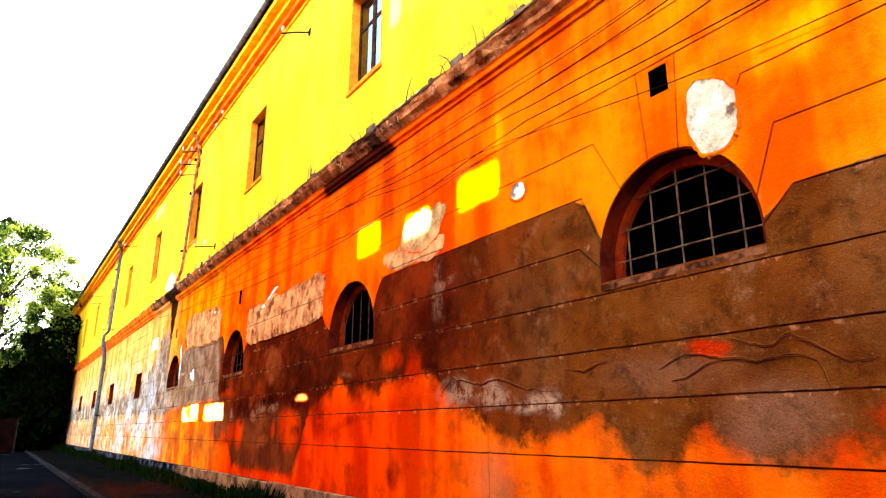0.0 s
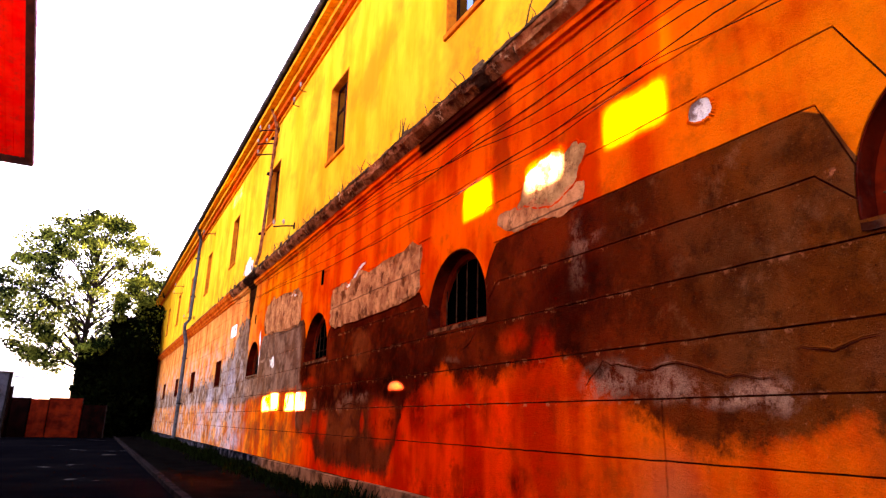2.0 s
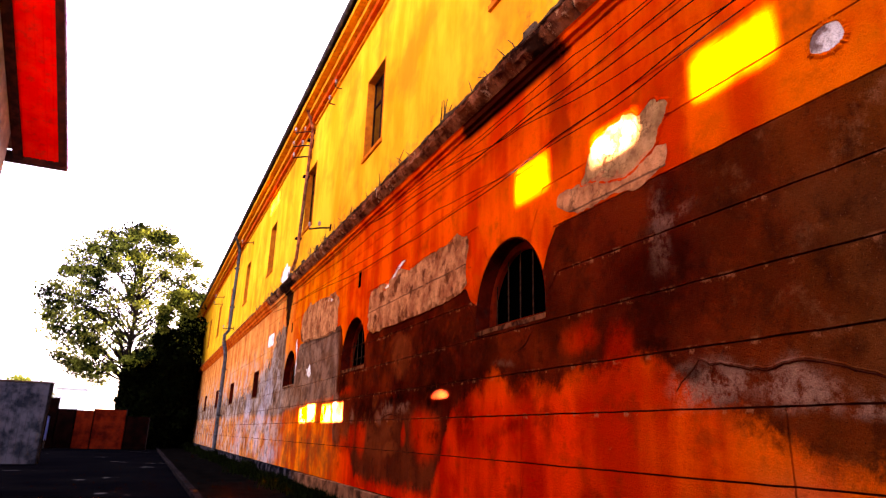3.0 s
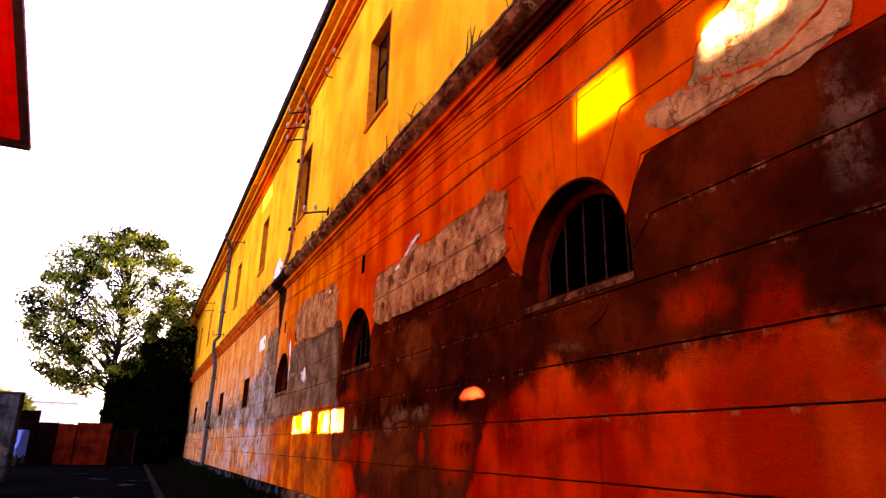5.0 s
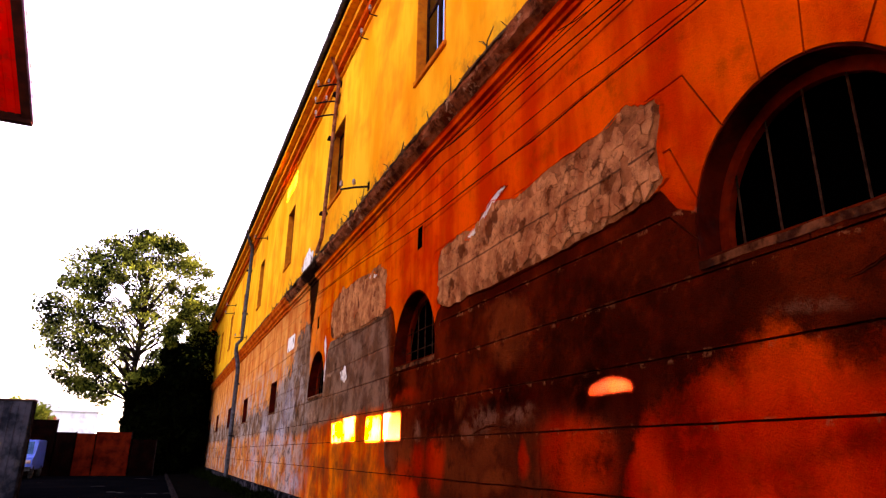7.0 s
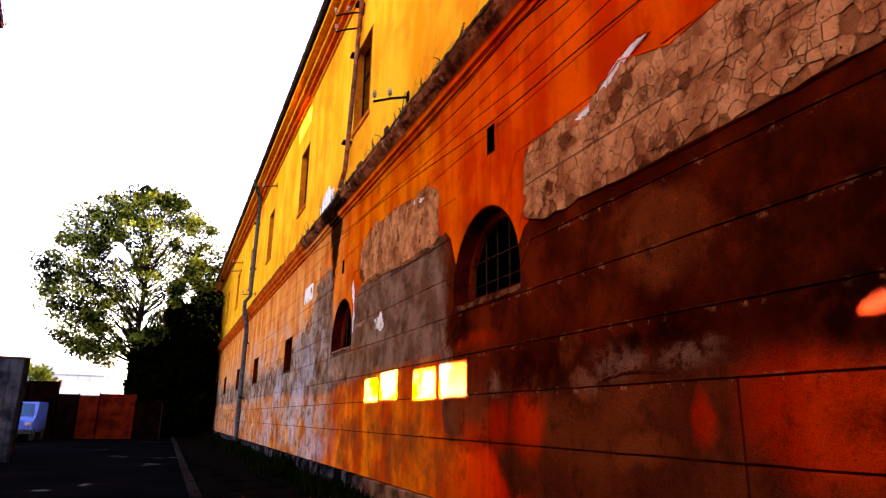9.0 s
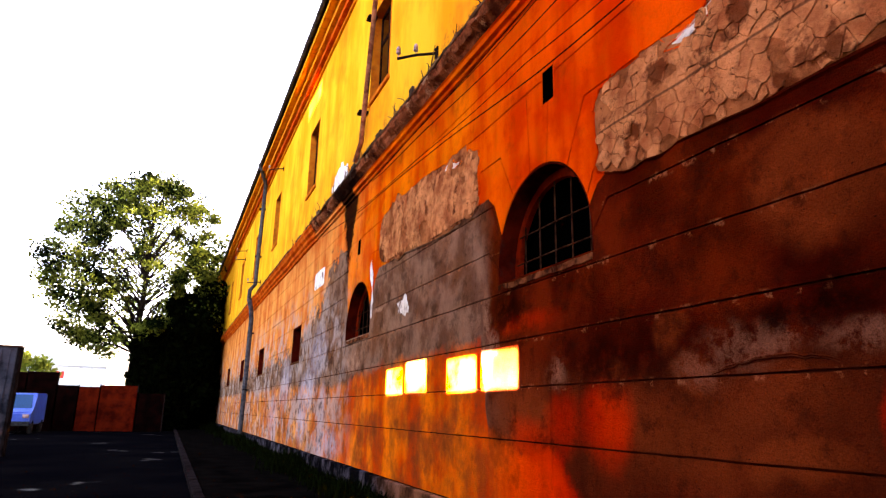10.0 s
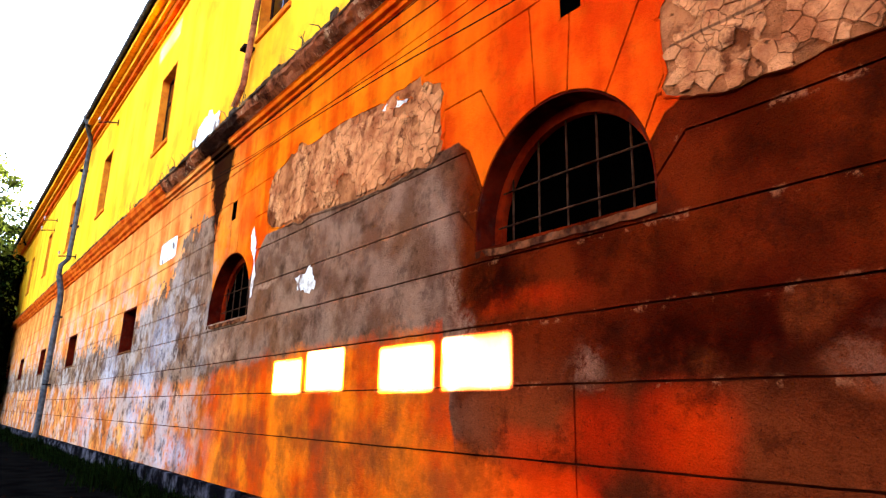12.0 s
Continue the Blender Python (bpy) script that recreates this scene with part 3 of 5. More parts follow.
REDSHEET = rough_paint("rust_red_sheet", (0.030, 0.0022, 0.001), (0.085, 0.007, 0.002), 1.5, 0.7, dirty=0.0)
BROWNSHEET = rough_paint("brown_red_sheet", (0.0015, 0.0006, 0.0005), (0.006, 0.0013, 0.001), 1.5, 0.7, dirty=0.0)
CARBLUE = rough_paint("blue_white_car_paint", (0.03, 0.08, 0.38), (0.06, 0.14, 0.50), 2, 0.3, 0.0, 0.5, relief=0.02, dirty=0.1)
RUBBER = rough_paint("tyre_rubber", (0.012, 0.012, 0.012), (0.03, 0.03, 0.03), 8)
BARK = rough_paint("tree_bark", (0.006, 0.004, 0.003), (0.02, 0.014, 0.010), 6, relief=0.8, dirty=0.0)
LEAF = foliage("tree_leaf", (0.003, 0.007, 0.002), (0.24, 0.28, 0.035), 0.55)
# thicket leaves near black: the shade they stand in is in the colour
LEAF_DARK = foliage("painted_shade_leaf", (0.0006, 0.001, 0.0004), (0.003, 0.0045, 0.001))
LEAF_YELLOW = foliage("sunny_bush_leaf", (0.12, 0.17, 0.02), (0.30, 0.32, 0.04))
# weeds near black: darkness at the wall foot is in their colour
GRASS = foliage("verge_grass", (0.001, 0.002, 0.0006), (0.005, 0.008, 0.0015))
FARWHITE = rough_paint("far_white_render", (0.70, 0.68, 0.68), (0.8, 0.79, 0.78), 0.3)
SIGNRED = rough_paint("red_sign_bar", (0.6, 0.05, 0.04), (0.7, 0.08, 0.05), 2)

# metallic and tinted: the sky's blue is put into the reflection
GLASS, gnt, gb = material("window_glass", 0.06, 1.0, 0.8)
gb.inputs["Base Color"].default_value = (0.05, 0.13, 0.24, 1)
bump(gnt, gb, noise_node(gnt, place_node(gnt), 0.8, 2), 0.05, 0.02)

# ---- mesh helpers ----


def part(name, bm, mat, parent=None, label=""):
    me = bpy.data.meshes.new(name)
    bmesh.ops.recalc_face_normals(bm, faces=bm.faces)
    bm.to_mesh(me)
    bm.free()
    me.materials.append(mat)
    ob = new(name, me)
    ob.parent = parent
    return tagged(ob, label)


def thing(name, at, label, category, group="", kind=""):
    ob = new(name)
    ob.location = at
    ob.empty_display_size = 0.1
    return tagged(ob, label, category, group, kind)


def box(bm, x0, x1, y0, y1, z0, z1):
    vs = [bm.verts.new((x, y, z)) for x in (x0, x1) for y in (y0, y1) for z in (z0, z1)]
    for f in ((0, 1, 3, 2), (4, 6, 7, 5), (0, 4, 5, 1), (2, 3, 7, 6), (0, 2, 6, 4), (1, 5, 7, 3)):
        bm.faces.new([vs[i] for i in f])
    return bm


def boxed(*a):
    return box(bmesh.new(), *a)


def soft_box(w, x0, x1, y0, y1, z0, z1):
    bm = boxed(x0, x1, y0, y1, z0, z1)
    bmesh.ops.bevel(bm, geom=bm.edges[:], offset=w, segments=1, affect="EDGES")
    return bm


def prism(bm, poly, x0, x1):
    """poly: (y, z) points; extruded from x0 (front) to x1."""
    a = [bm.verts.new((x0, y, z)) for y, z in poly]
    b = [bm.verts.new((x1, y, z)) for y, z in poly]
    bm.faces.new(a)
    bm.faces.new(b[::-1])
    for i in range(len(poly)):
        j = (i + 1) % len(poly)
        bm.faces.new((a[j], a[i], b[i], b[j]))
    return bm


def inset(poly, d):
    """The polygon drawn in by d along every edge."""
    area = sum(p[0] * q[1] - q[0] * p[1] for p, q in zip(poly, poly[1:] + poly[:1]))
    if area < 0:
        poly = poly[::-1]
    out = []
    n = len(poly)
    for i in range(n):
        p, c, q = Vector(poly[i - 1]), Vector(poly[i]), Vector(poly[(i + 1) % n])
        u, v = (c - p).normalized(), (q - c).normalized()
        nu, nv = Vector((-u.y, u.x)), Vector((-v.y, v.x))
        m = (nu + nv)
        m = m.normalized() / max(0.35, m.normalized().dot(nu))
        out.append(tuple(c + m * d))
    return out


def tube(bm, pts, r, n=6, taper=None):
    """A tube through pts; taper gives the end radius."""
    rings = []
    for i, p in enumerate(pts):
        p = Vector(p)
        d = (Vector(pts[min(i + 1, len(pts) - 1)]) - Vector(pts[max(i - 1, 0)])).normalized()
        side = d.cross(Vector((0, 0, 1)) if abs(d.z) < 0.9 else Vector((1, 0, 0))).normalized()
        up = side.cross(d)
        rr = r if taper is None else r + (taper - r) * i / (len(pts) - 1)
        rings.append([bm.verts.new(p + (side * math.cos(k * math.tau / n) + up * math.sin(k * math.tau / n)) * rr) for k in range(n)])
    for a, b in zip(rings, rings[1:]):
        for k in range(n):
            bm.faces.new((a[k], a[(k + 1) % n], b[(k + 1) % n], b[k]))
    bm.faces.new(rings[0][::-1])
    bm.faces.new(rings[-1])
    return bm


def lathe(bm, at, profile, n=10):
    """profile: (radius, height) upwards from at."""
    rings = [[bm.verts.new((at[0] + r * math.cos(k * math.tau / n), at[1] + r * math.sin(k * math.tau / n), at[2] + h)) for k in range(n)] for r, h in profile]
    for a, b in zip(rings, rings[1:]):
        for k in range(n):
            bm.faces.new((a[k], a[(k + 1) % n], b[(k + 1) % n], b[k]))
    bm.faces.new(rings[0][::-1])
    bm.faces.new(rings[-1])
    return bm

# ---- the long building ----
Y0, Y1 = -8.0, 75.0
ARCHES = [(0.15, 0.83), (6.555, 0.815), (12.77, 0.83), (19.22, 0.85), (25.80, 0.85)]
HOLES = [(32.2, 0.63), (39.7, 0.75), (46.6, 0.75), (54.0, 0.8), (61.0, 0.8)]
UPPERS = [0.1, 6.4, 12.61, 18.80, 25.12, 31.70, 38.65, 45.0, 51.6, 58.2, 64.8]
UPW, UZ0, UZ1 = 0.64, 7.52, 9.58
SILL_Z, SPRING, RISE, BAY_TOP = 2.80, 2.95, 0.88, 4.72
ROWS_LOW = [0.50, 1.21, 1.71, 2.17, 2.68]
WALLX, DEEP = 0.02, 0.60


def arch_z(u, a):
    return SPRING + RISE * math.sqrt(max(0.0, 1 - (u / a) ** 2))


def arch_run(a, za, zb_u, side, n=8):
    """Points on the arch from height za on the jamb up to u = zb_u."""
    if za <= SPRING:
        t0 = 0.0
    else:
        t0 = math.asin(min(1, (za - SPRING) / RISE))
    t1 = math.acos(min(1, zb_u / a))
    pts = [(side * a * math.cos(t0 + (t1 - t0) * k / n), SPRING + RISE * math.sin(t0 + (t1 - t0) * k / n)) for k in range(n + 1)]
    return ([(side * a, za)] + pts) if za < SPRING else pts


def shifted_poly(poly, y):
    return [(u + y, z) for u, z in poly]


main_wall = thing("wall_main", (0, 0, 0), "long two-storey barracks wall of flaking ochre stucco", "wall", kind="structure")

bm = bmesh.new()
cuts = sorted([(y - a, y + a, "arch", y, a) for y, a in ARCHES] + [(y - a, y + a, "hole", y, a) for y, a in HOLES])
at = Y0
for a0, a1, kind, yc, a in cuts:
    box(bm, WALLX, DEEP, at, a0, 0.0, BAY_TOP)
    base = SILL_Z if kind == "arch" else 2.68
    box(bm, WALLX, DEEP, a0, a1, 0.0, base)
    if kind == "arch":
        for side in (1, -1):
            run = arch_run(a, SPRING, 0.0, side, 14)
            prism(bm, shifted_poly([(0, BAY_TOP), (side * a, BAY_TOP)] + run, yc), WALLX, DEEP)
    else:
        box(bm, WALLX, DEEP, a0, a1, 3.70, BAY_TOP)
    at = a1
box(bm, WALLX, DEEP, at, Y1, 0.0, BAY_TOP)
box(bm, WALLX, DEEP, Y0, Y1, BAY_TOP, 6.0)
part("core", bm, CREVICE_DARK, main_wall, "dark recessed groove bed")

bm = bmesh.new()
at = Y0
for y in UPPERS:
    box(bm, 0.01, DEEP, at, y - UPW, 6.0, 11.7)
    box(bm, 0.01, DEEP, y - UPW, y + UPW, 6.0, UZ0)
    box(bm, 0.01, DEEP, y - UPW, y + UPW, UZ1, 11.7)
    at = y + UPW
box(bm, 0.01, DEEP, at, Y1, 6.0, 11.7)
part("upper_storey", bm, YELLOW, main_wall, "bright yellow ochre upper stucco")

# rear, ends, floors and roof close the building
bm = bmesh.new()
box(bm, 9.5, 10, Y0, Y1, 0, 11.7)
box(bm, DEEP, 9.5, Y0, Y0 + 0.5, 0, 11.7)
box(bm, DEEP, 9.5, Y1 - 0.5, Y1, 0, 11.7)
box(bm, 1.6, 1.8, Y0 + 0.5, Y1 - 0.5, 0, 11.7)
box(bm, DEEP, 1.6, Y0 + 0.5, Y1 - 0.5, 5.9, 6.1)
box(bm, DEEP, 1.6, Y0 + 0.5, Y1 - 0.5, 11.5, 11.7)
tagged(part("wall_rear", bm, UNLIT_BLACK), "plain inner and rear walls, painted black for the unlit rooms", "wall", kind="structure")

# stucco panels between the grooves
panel_meshes = []


def panel(poly, depth=0.0):
    near = any(3 < u < 31 for u, _ in poly)
    dense = []
    for (u0, z0), (u1, z1) in zip(poly, poly[1:] + poly[:1]):
        n = max(1, int(math.hypot(u1 - u0, z1 - z0) / 0.16)) if near else 1
        dense += [(u0 + (u1 - u0) * k / n, z0 + (z1 - z0) * k / n) for k in range(n)]
    worn = []
    for u, z in inset(dense, 0.0075):
        v = Vector((u * 3.1, z * 3.1, 7.7))
        worn.append((u, z + (noise.noise(v) * 0.004 + noise.noise(v * 3.3) * 0.004 if near else 0)))
    return part("stucco_panel", prism(bmesh.new(), worn, depth, WALLX), STUCCO, main_wall)


rng = random.Random(4)


def course(y0, y1, z0, z1, length):
    n = max(1, round((y1 - y0) / length))
    for k in range(n):
        a, b = y0 + (y1 - y0) * k / n, y0 + (y1 - y0) * (k + 1) / n
        panel([(a, z0), (b, z0), (b, z1), (a, z1)], rng.uniform(-0.002, 0.002))


def wall_courses():
    for k, (z0, z1) in enumerate(zip(ROWS_LOW, ROWS_LOW[1:])):
        if k < 2:
            course(Y0, 9.15, z0, z1, 20)
            course(9.15, 19.07, z0, z1, 3.31)
            course(19.07, 29.0, z0, z1, 10 - 3.3 * (k == 0))
        else:
            course(Y0, 29.0, z0, z1, 40)
        course(29.0, Y1, z0, z1, 12)
    for z0, z1 in ((4.72, 5.22), (5.22, 5.78)):
        course(Y0, 29, z0, z1, 37)
        course(29, Y1, z0, z1, 12.4)
    # bays of the arched windows, with the joints bent down to the arch
    edges = [Y0] + [(p[0] + q[0]) / 2 for p, q in zip(ARCHES, ARCHES[1:])] + [29.0]
    for n, (yc, a) in enumerate(ARCHES):
        for side in (1, -1):
            far = (abs((edges[n + 1] if side > 0 else edges[n]) - yc) + 0.0075) * side
            s = side
            panel(shifted_poly([(far, 2.68), (0, 2.68), (0, SILL_Z), (s * a, SILL_Z), (s * a, 2.94), (s * 1.07, 3.18), (far, 3.18)], yc))
            panel(shifted_poly([(far, 3.18), (s * 1.07, 3.18), (s * a, 2.94)] + arch_run(a, 2.96, 0.79, s, 4)[1:] + [(s * 1.0, 3.70), (far, 3.70)], yc))
            panel(shifted_poly([(far, 3.70), (s * 1.0, 3.70)] + arch_run(a, arch_z(0.79, a), 0.50, s, 5) + [(s * 0.80, 4.22), (far, 4.22)], yc))
            panel(shifted_poly([(far, 4.22), (s * 0.80, 4.22)] + arch_run(a, arch_z(0.50, a), 0.16, s, 6) + [(s * 0.22, 4.72), (far, 4.72)], yc))
        run = [(a * math.sin(k * 0.2 / 4 - 0.1) * 0.16 / (a * math.sin(0.1)), 0) for k in range(5)]
        panel(shifted_poly([(-0.22, 4.72)] + [(u, arch_z(u, a)) for u, _ in run] + [(0.22, 4.72)], yc))
    # rows round the plain openings farther on
    for z0, z1 in ((2.68, 3.18), (3.18, 3.70), (3.70, 4.22), (4.22, 4.72)):
        at = 29.0
        for yc, a in HOLES:
            if z1 <= 3.71:
                course(at, yc - a, z0, z1, 6.5)
                at = yc + a
        course(at, Y1, z0, z1, 9)


# plinth
plinth = thing("plinth", (0, 0, 0), "dark stained rendered plinth along the wall foot", "plinth", kind="structure")
at = Y0
while at < Y1 - 0.1:
    b = min(Y1, at + rng.uniform(1.6, 2.4))
    part("plinth_stone", soft_box(0.012, -0.07, WALLX, at + 0.006, b - 0.006, 0, 0.5 + rng.uniform(-0.012, 0.012)), PLINTH, plinth)
    at = b

# cornice between the storeys: a broken moulding with bare brick showing
PROFILE = [(0.02, 5.70), (-0.05, 5.72), (-0.06, 5.79), (-0.11, 5.82), (-0.13, 5.90), (-0.19, 5.95), (-0.21, 6.02), (-0.24, 6.05), (-0.24, 6.12), (-0.17, 6.17), (-0.06, 6.24), (0.02, 6.28)]


def rough_band(name, profile, y0, y1, dy, rough, mat, parent, label, seed):
    bm = bmesh.new()
    n = int((y1 - y0) / dy)
    rows = []
    for i in range(n + 1):
        y = y0 + (y1 - y0) * i / n
        row = []
        for k, (x, z) in enumerate(profile):
            v = Vector((y * 2.3, k * 0.6, seed))
            loss = max(0.0, noise.noise(v * 0.45 + Vector((0, 0, 9)))) * 0.10 + noise.noise(v * 2.7) * 0.035 + noise.noise(v * 6) * 0.016
            inside = 0 < k < len(profile) - 1
            row.append(bm.verts.new((min(0.02, x + loss * rough) if inside else x, y, z + (noise.noise(v * 1.9 + Vector((5, 5, 5))) * 0.03 * rough if inside else 0))))
        rows.append(row)
    for a, b in zip(rows, rows[1:]):
        for k in range(len(profile) - 1):
            bm.faces.new((a[k], b[k], b[k + 1], a[k + 1]))
    bm.faces.new(rows[0])
    bm.faces.new(rows[-1][::-1])
    return part(name, bm, mat, parent, label)


string_course = thing("string_course", (0, 0, 0), "crumbling moulded cornice with bare brick showing", "cornice", kind="structure")
rough_band("broken_moulding", [(0.02, 5.885), (-0.09, 5.89), (-0.13, 5.93), (-0.19, 5.96), (-0.21, 6.02), (-0.24, 6.05), (-0.24, 6.10)], Y0, 11.0, 0.04, 0.75, BRICK, string_course, "bare broken brick moulding", 1)
rough_band("ochre_moulding", [(0.02, 5.72), (-0.035, 5.725), (-0.04, 5.775), (-0.09, 5.785), (-0.095, 5.85), (-0.12, 5.865), (0.0, 5.875)], Y0, 30.0, 0.12, 0.12, STUCCO, string_course, "stepped ochre moulding", 4)
rough_band("broken_moulding", [(0.02, 5.88), (-0.10, 5.885), (-0.15, 5.93), (-0.20, 5.97), (-0.23, 6.02), (-0.24, 6.06), (-0.24, 6.12)], 11.02, 30.0, 0.05, 0.95, BRICK_DARK, string_course, "bare broken brick moulding", 4)
rough_band("broken_moulding", PROFILE[:9], 30.02, Y1, 0.25, 0.5, CORNICE, string_course, "ochre moulding", 6)
rough_band("weathering_top", [(0.02, 6.09), (-0.255, 6.09), (-0.262, 6.125), (-0.17, 6.18), (-0.06, 6.25), (0.02, 6.28)], Y0, Y1, 0.07, 0.5, rough_paint("dark_weathered_top", (0.03, 0.02, 0.016), (0.16, 0.08, 0.04), 3), string_course, "dark weathered sloping top", 8)


def debris(y0, y1, count, seed):
    """Loose flakes, twigs and render scraps along the cornice top."""
    r = random.Random(seed)
    bm = bmesh.new()
    for _ in range(count):
        y, x = r.uniform(y0, y1), r.uniform(-0.22, -0.05)
        z = 6.15
        if r.random() < 0.6:
            h = r.uniform(0.08, 0.35)
            d = r.uniform(-0.35, 0.35)
            tube(bm, [(x, y, z), (x - 0.02, y + d * 0.4, z + h * 0.6), (x - r.uniform(0, 0.1), y + d, z + h)], 0.012, 4, 0.005)
        else:
            w, h, t = r.uniform(0.08, 0.3), r.uniform(0.03, 0.12), 0.02
            box(bm, x - t, x + t, y, y + w, z - 0.03, z + h)
    return bm


tagged(part("cornice_debris", debris(4.0, 34.0, 150, 3), rough_paint("dry_scraps", (0.03, 0.02, 0.015), (0.12, 0.07, 0.04), 6)), "dark twigs and loose render scraps on the cornice", "debris", kind="stuff")


def shards(y0, y1, count, seed):
    """Thin pale flakes of old render curling off above the cornice."""
    r = random.Random(seed)
    bm = bmesh.new()
    for _ in range(count):
        y, w, h = r.uniform(y0, y1), r.uniform(0.15, 0.55), r.uniform(0.05, 0.16)
        n = 5
        rim = [(y + w * k / n, 6.24 + h * math.sin(math.pi * (k + 0.4) / (n + 0.8)) * r.uniform(0.5, 1.2)) for k in range(n + 1)]
        prism(bm, [(y + w, 6.20), (y, 6.20)] + rim, -0.035 - r.uniform(0, 0.02), 0.005)
    return bm


tagged(part("render_shards", shards(5.0, 31.0, 46, 8), LIME), "pale flakes of old render above the cornice", "debris", kind="stuff")

# eaves
eaves = thing("eaves", (0, 0, 0), "stepped ochre eaves cornice with a dark roof edge", "eaves", kind="structure")
part("lower_moulding", boxed(-0.05, 0.01, Y0, Y1, 11.04, 11.12), EAVE, eaves)
# darker red: the shadow line under the eaves is put into colour
part("shadow_moulding", boxed(-0.16, 0.01, Y0, Y1, 11.12, 11.30), CORNICE, eaves)
part("upper_moulding", boxed(-0.27, 0.01, Y0, Y1, 11.30, 11.46), EAVE, eaves)
part("crown_moulding", boxed(-0.46, 0.01, Y0, Y1, 11.46, 11.62), EAVE, eaves)
bm = tube(bmesh.new(), [(-0.56, Y0, 11.70), (-0.56, (Y0 + Y1) / 2, 11.68), (-0.56, Y1, 11.70)], 0.06, 8)
part("gutter", bm, ZINC, eaves, "dark dented gutter")
bm = bmesh.new()
prism_pts = [(-0.60, 11.78), (5.0, 15.2), (10.6, 11.72), (10.6, 11.62), (5.0, 15.05), (-0.60, 11.68)]
a = [bm.verts.new((x, Y0, z)) for x, z in prism_pts]
b = [bm.verts.new((x, Y1, z)) for x, z in prism_pts]
bm.faces.new(a)
bm.faces.new(b[::-1])
for i in range(6):
    bm.faces.new((a[i], b[i], b[(i + 1) % 6], a[(i + 1) % 6]))
tagged(part("roof", bm, TILE), "dark tiled pitched roof of the barracks", "roof", kind="structure")

# ---- arched windows ----


def arched_window(name, yc, a, rows, cols, iron, frame_x=0.21):
    w = thing(name, (0, yc, SILL_Z), "arched cellar window with an iron grille over black glazing", "window", kind="structure")
    bm = bmesh.new()
    run = arch_run(a, SILL_Z, 0.0, 1, 14) + arch_run(a, SILL_Z, 0.0, -1, 14)[::-1][1:]
    inner = [(u * (a - 0.014) / a, SILL_Z + (z - SILL_Z) * 0.987) for u, z in run]
    fr, bk, fi, bi = ([bm.verts.new((x, u, z - SILL_Z)) for u, z in pts] for x, pts in ((0.006, run), (DEEP, run), (0.006, inner), (DEEP, inner)))
    for i in range(len(run) - 1):
        bm.faces.new((fi[i], fi[i + 1], bi[i + 1], bi[i]))
        bm.faces.new((fr[i], fr[i + 1], fi[i + 1], fi[i]))
        bm.faces.new((fr[i], bk[i], bk[i + 1], fr[i + 1]))
    part("reveal", bm, REVEAL, w, "red ochre plastered reveal with recess shade in its colour")
    bm = bmesh.new()
    hoop = [(u * (a - 0.095) / a, SILL_Z + (z - SILL_Z) * 0.90) for u, z in run]
    of, ob, hf, hb = ([bm.verts.new((x, u, z - SILL_Z)) for u, z in pts] for x, pts in ((0.20, inner), (0.26, inner), (0.20, hoop), (0.26, hoop)))
    for i in range(len(run) - 1):
        bm.faces.new((of[i], of[i + 1], hf[i + 1], hf[i]))
        bm.faces.new((hf[i], hf[i + 1], hb[i + 1], hb[i]))
        bm.faces.new((hb[i], hb[i + 1], ob[i + 1], ob[i]))
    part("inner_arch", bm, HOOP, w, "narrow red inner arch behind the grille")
    # black sheet behind the grille: the room's darkness is put into its colour
    bm = bmesh.new()
    back = [(u * 0.99, z) for u, z in inner]
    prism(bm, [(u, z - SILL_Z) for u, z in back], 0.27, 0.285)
    part("pane", bm, UNLIT_BLACK, w, "glazing painted black for the unlit room behind")
    bm = rough_sill(a)
    part("sill", bm, SILL, w, "chipped stone sill")
    a2 = a - 0.05
    for k in range(cols):
        u = (k - (cols - 1) / 2) * 0.29 + 0.04
        part("grille_bar", tube(bmesh.new(), [(frame_x, u, 0.02), (frame_x, u, 0.5 * (arch_z(u, a) - SILL_Z)), (frame_x, u, arch_z(u, a) - SILL_Z - 0.03)], 0.009, 6), iron, w)
    for k in range(rows):
        z = 0.20 + 0.29 * k
        half = a2 * math.sqrt(max(0, 1 - max(0, (z + SILL_Z - SPRING) / RISE) ** 2)) - 0.02
        part("grille_bar", tube(bmesh.new(), [(frame_x - 0.016, -half, z), (frame_x - 0.02, 0, z + 0.005), (frame_x - 0.016, half, z)], 0.008, 6), iron, w)
    return w


def rough_sill(a):
    bm = bmesh.new()
    n = 24
    rows = []
    for i in range(n + 1):
        y = -a + 0.005 + (2 * a - 0.01) * i / n
        j = noise.noise(Vector((y * 4, a * 31, 2))) * 0.02 + noise.noise(Vector((y * 13, a * 31, 5))) * 0.016
        rows.append([bm.verts.new(p) for p in ((0.33, y, -0.08), (-0.012 + j, y, -0.085 + j), (-0.014 + j, y, -0.03 + j), (0.33, y, 0.03))])
    for p, q in zip(rows, rows[1:]):
        for k in range(4):
            bm.faces.new((p[k], p[(k + 1) % 4], q[(k + 1) % 4], q[k]))
    bm.faces.new(rows[0])
    bm.faces.new(rows[-1][::-1])
    return bm


for k, (yc, a) in enumerate(ARCHES):
    arched_window("window_%d" % (k + 1), yc, a, 3 if k < 2 else (0 if k == 2 else 2), 5, IRON if k < 2 else IRON_DARK)

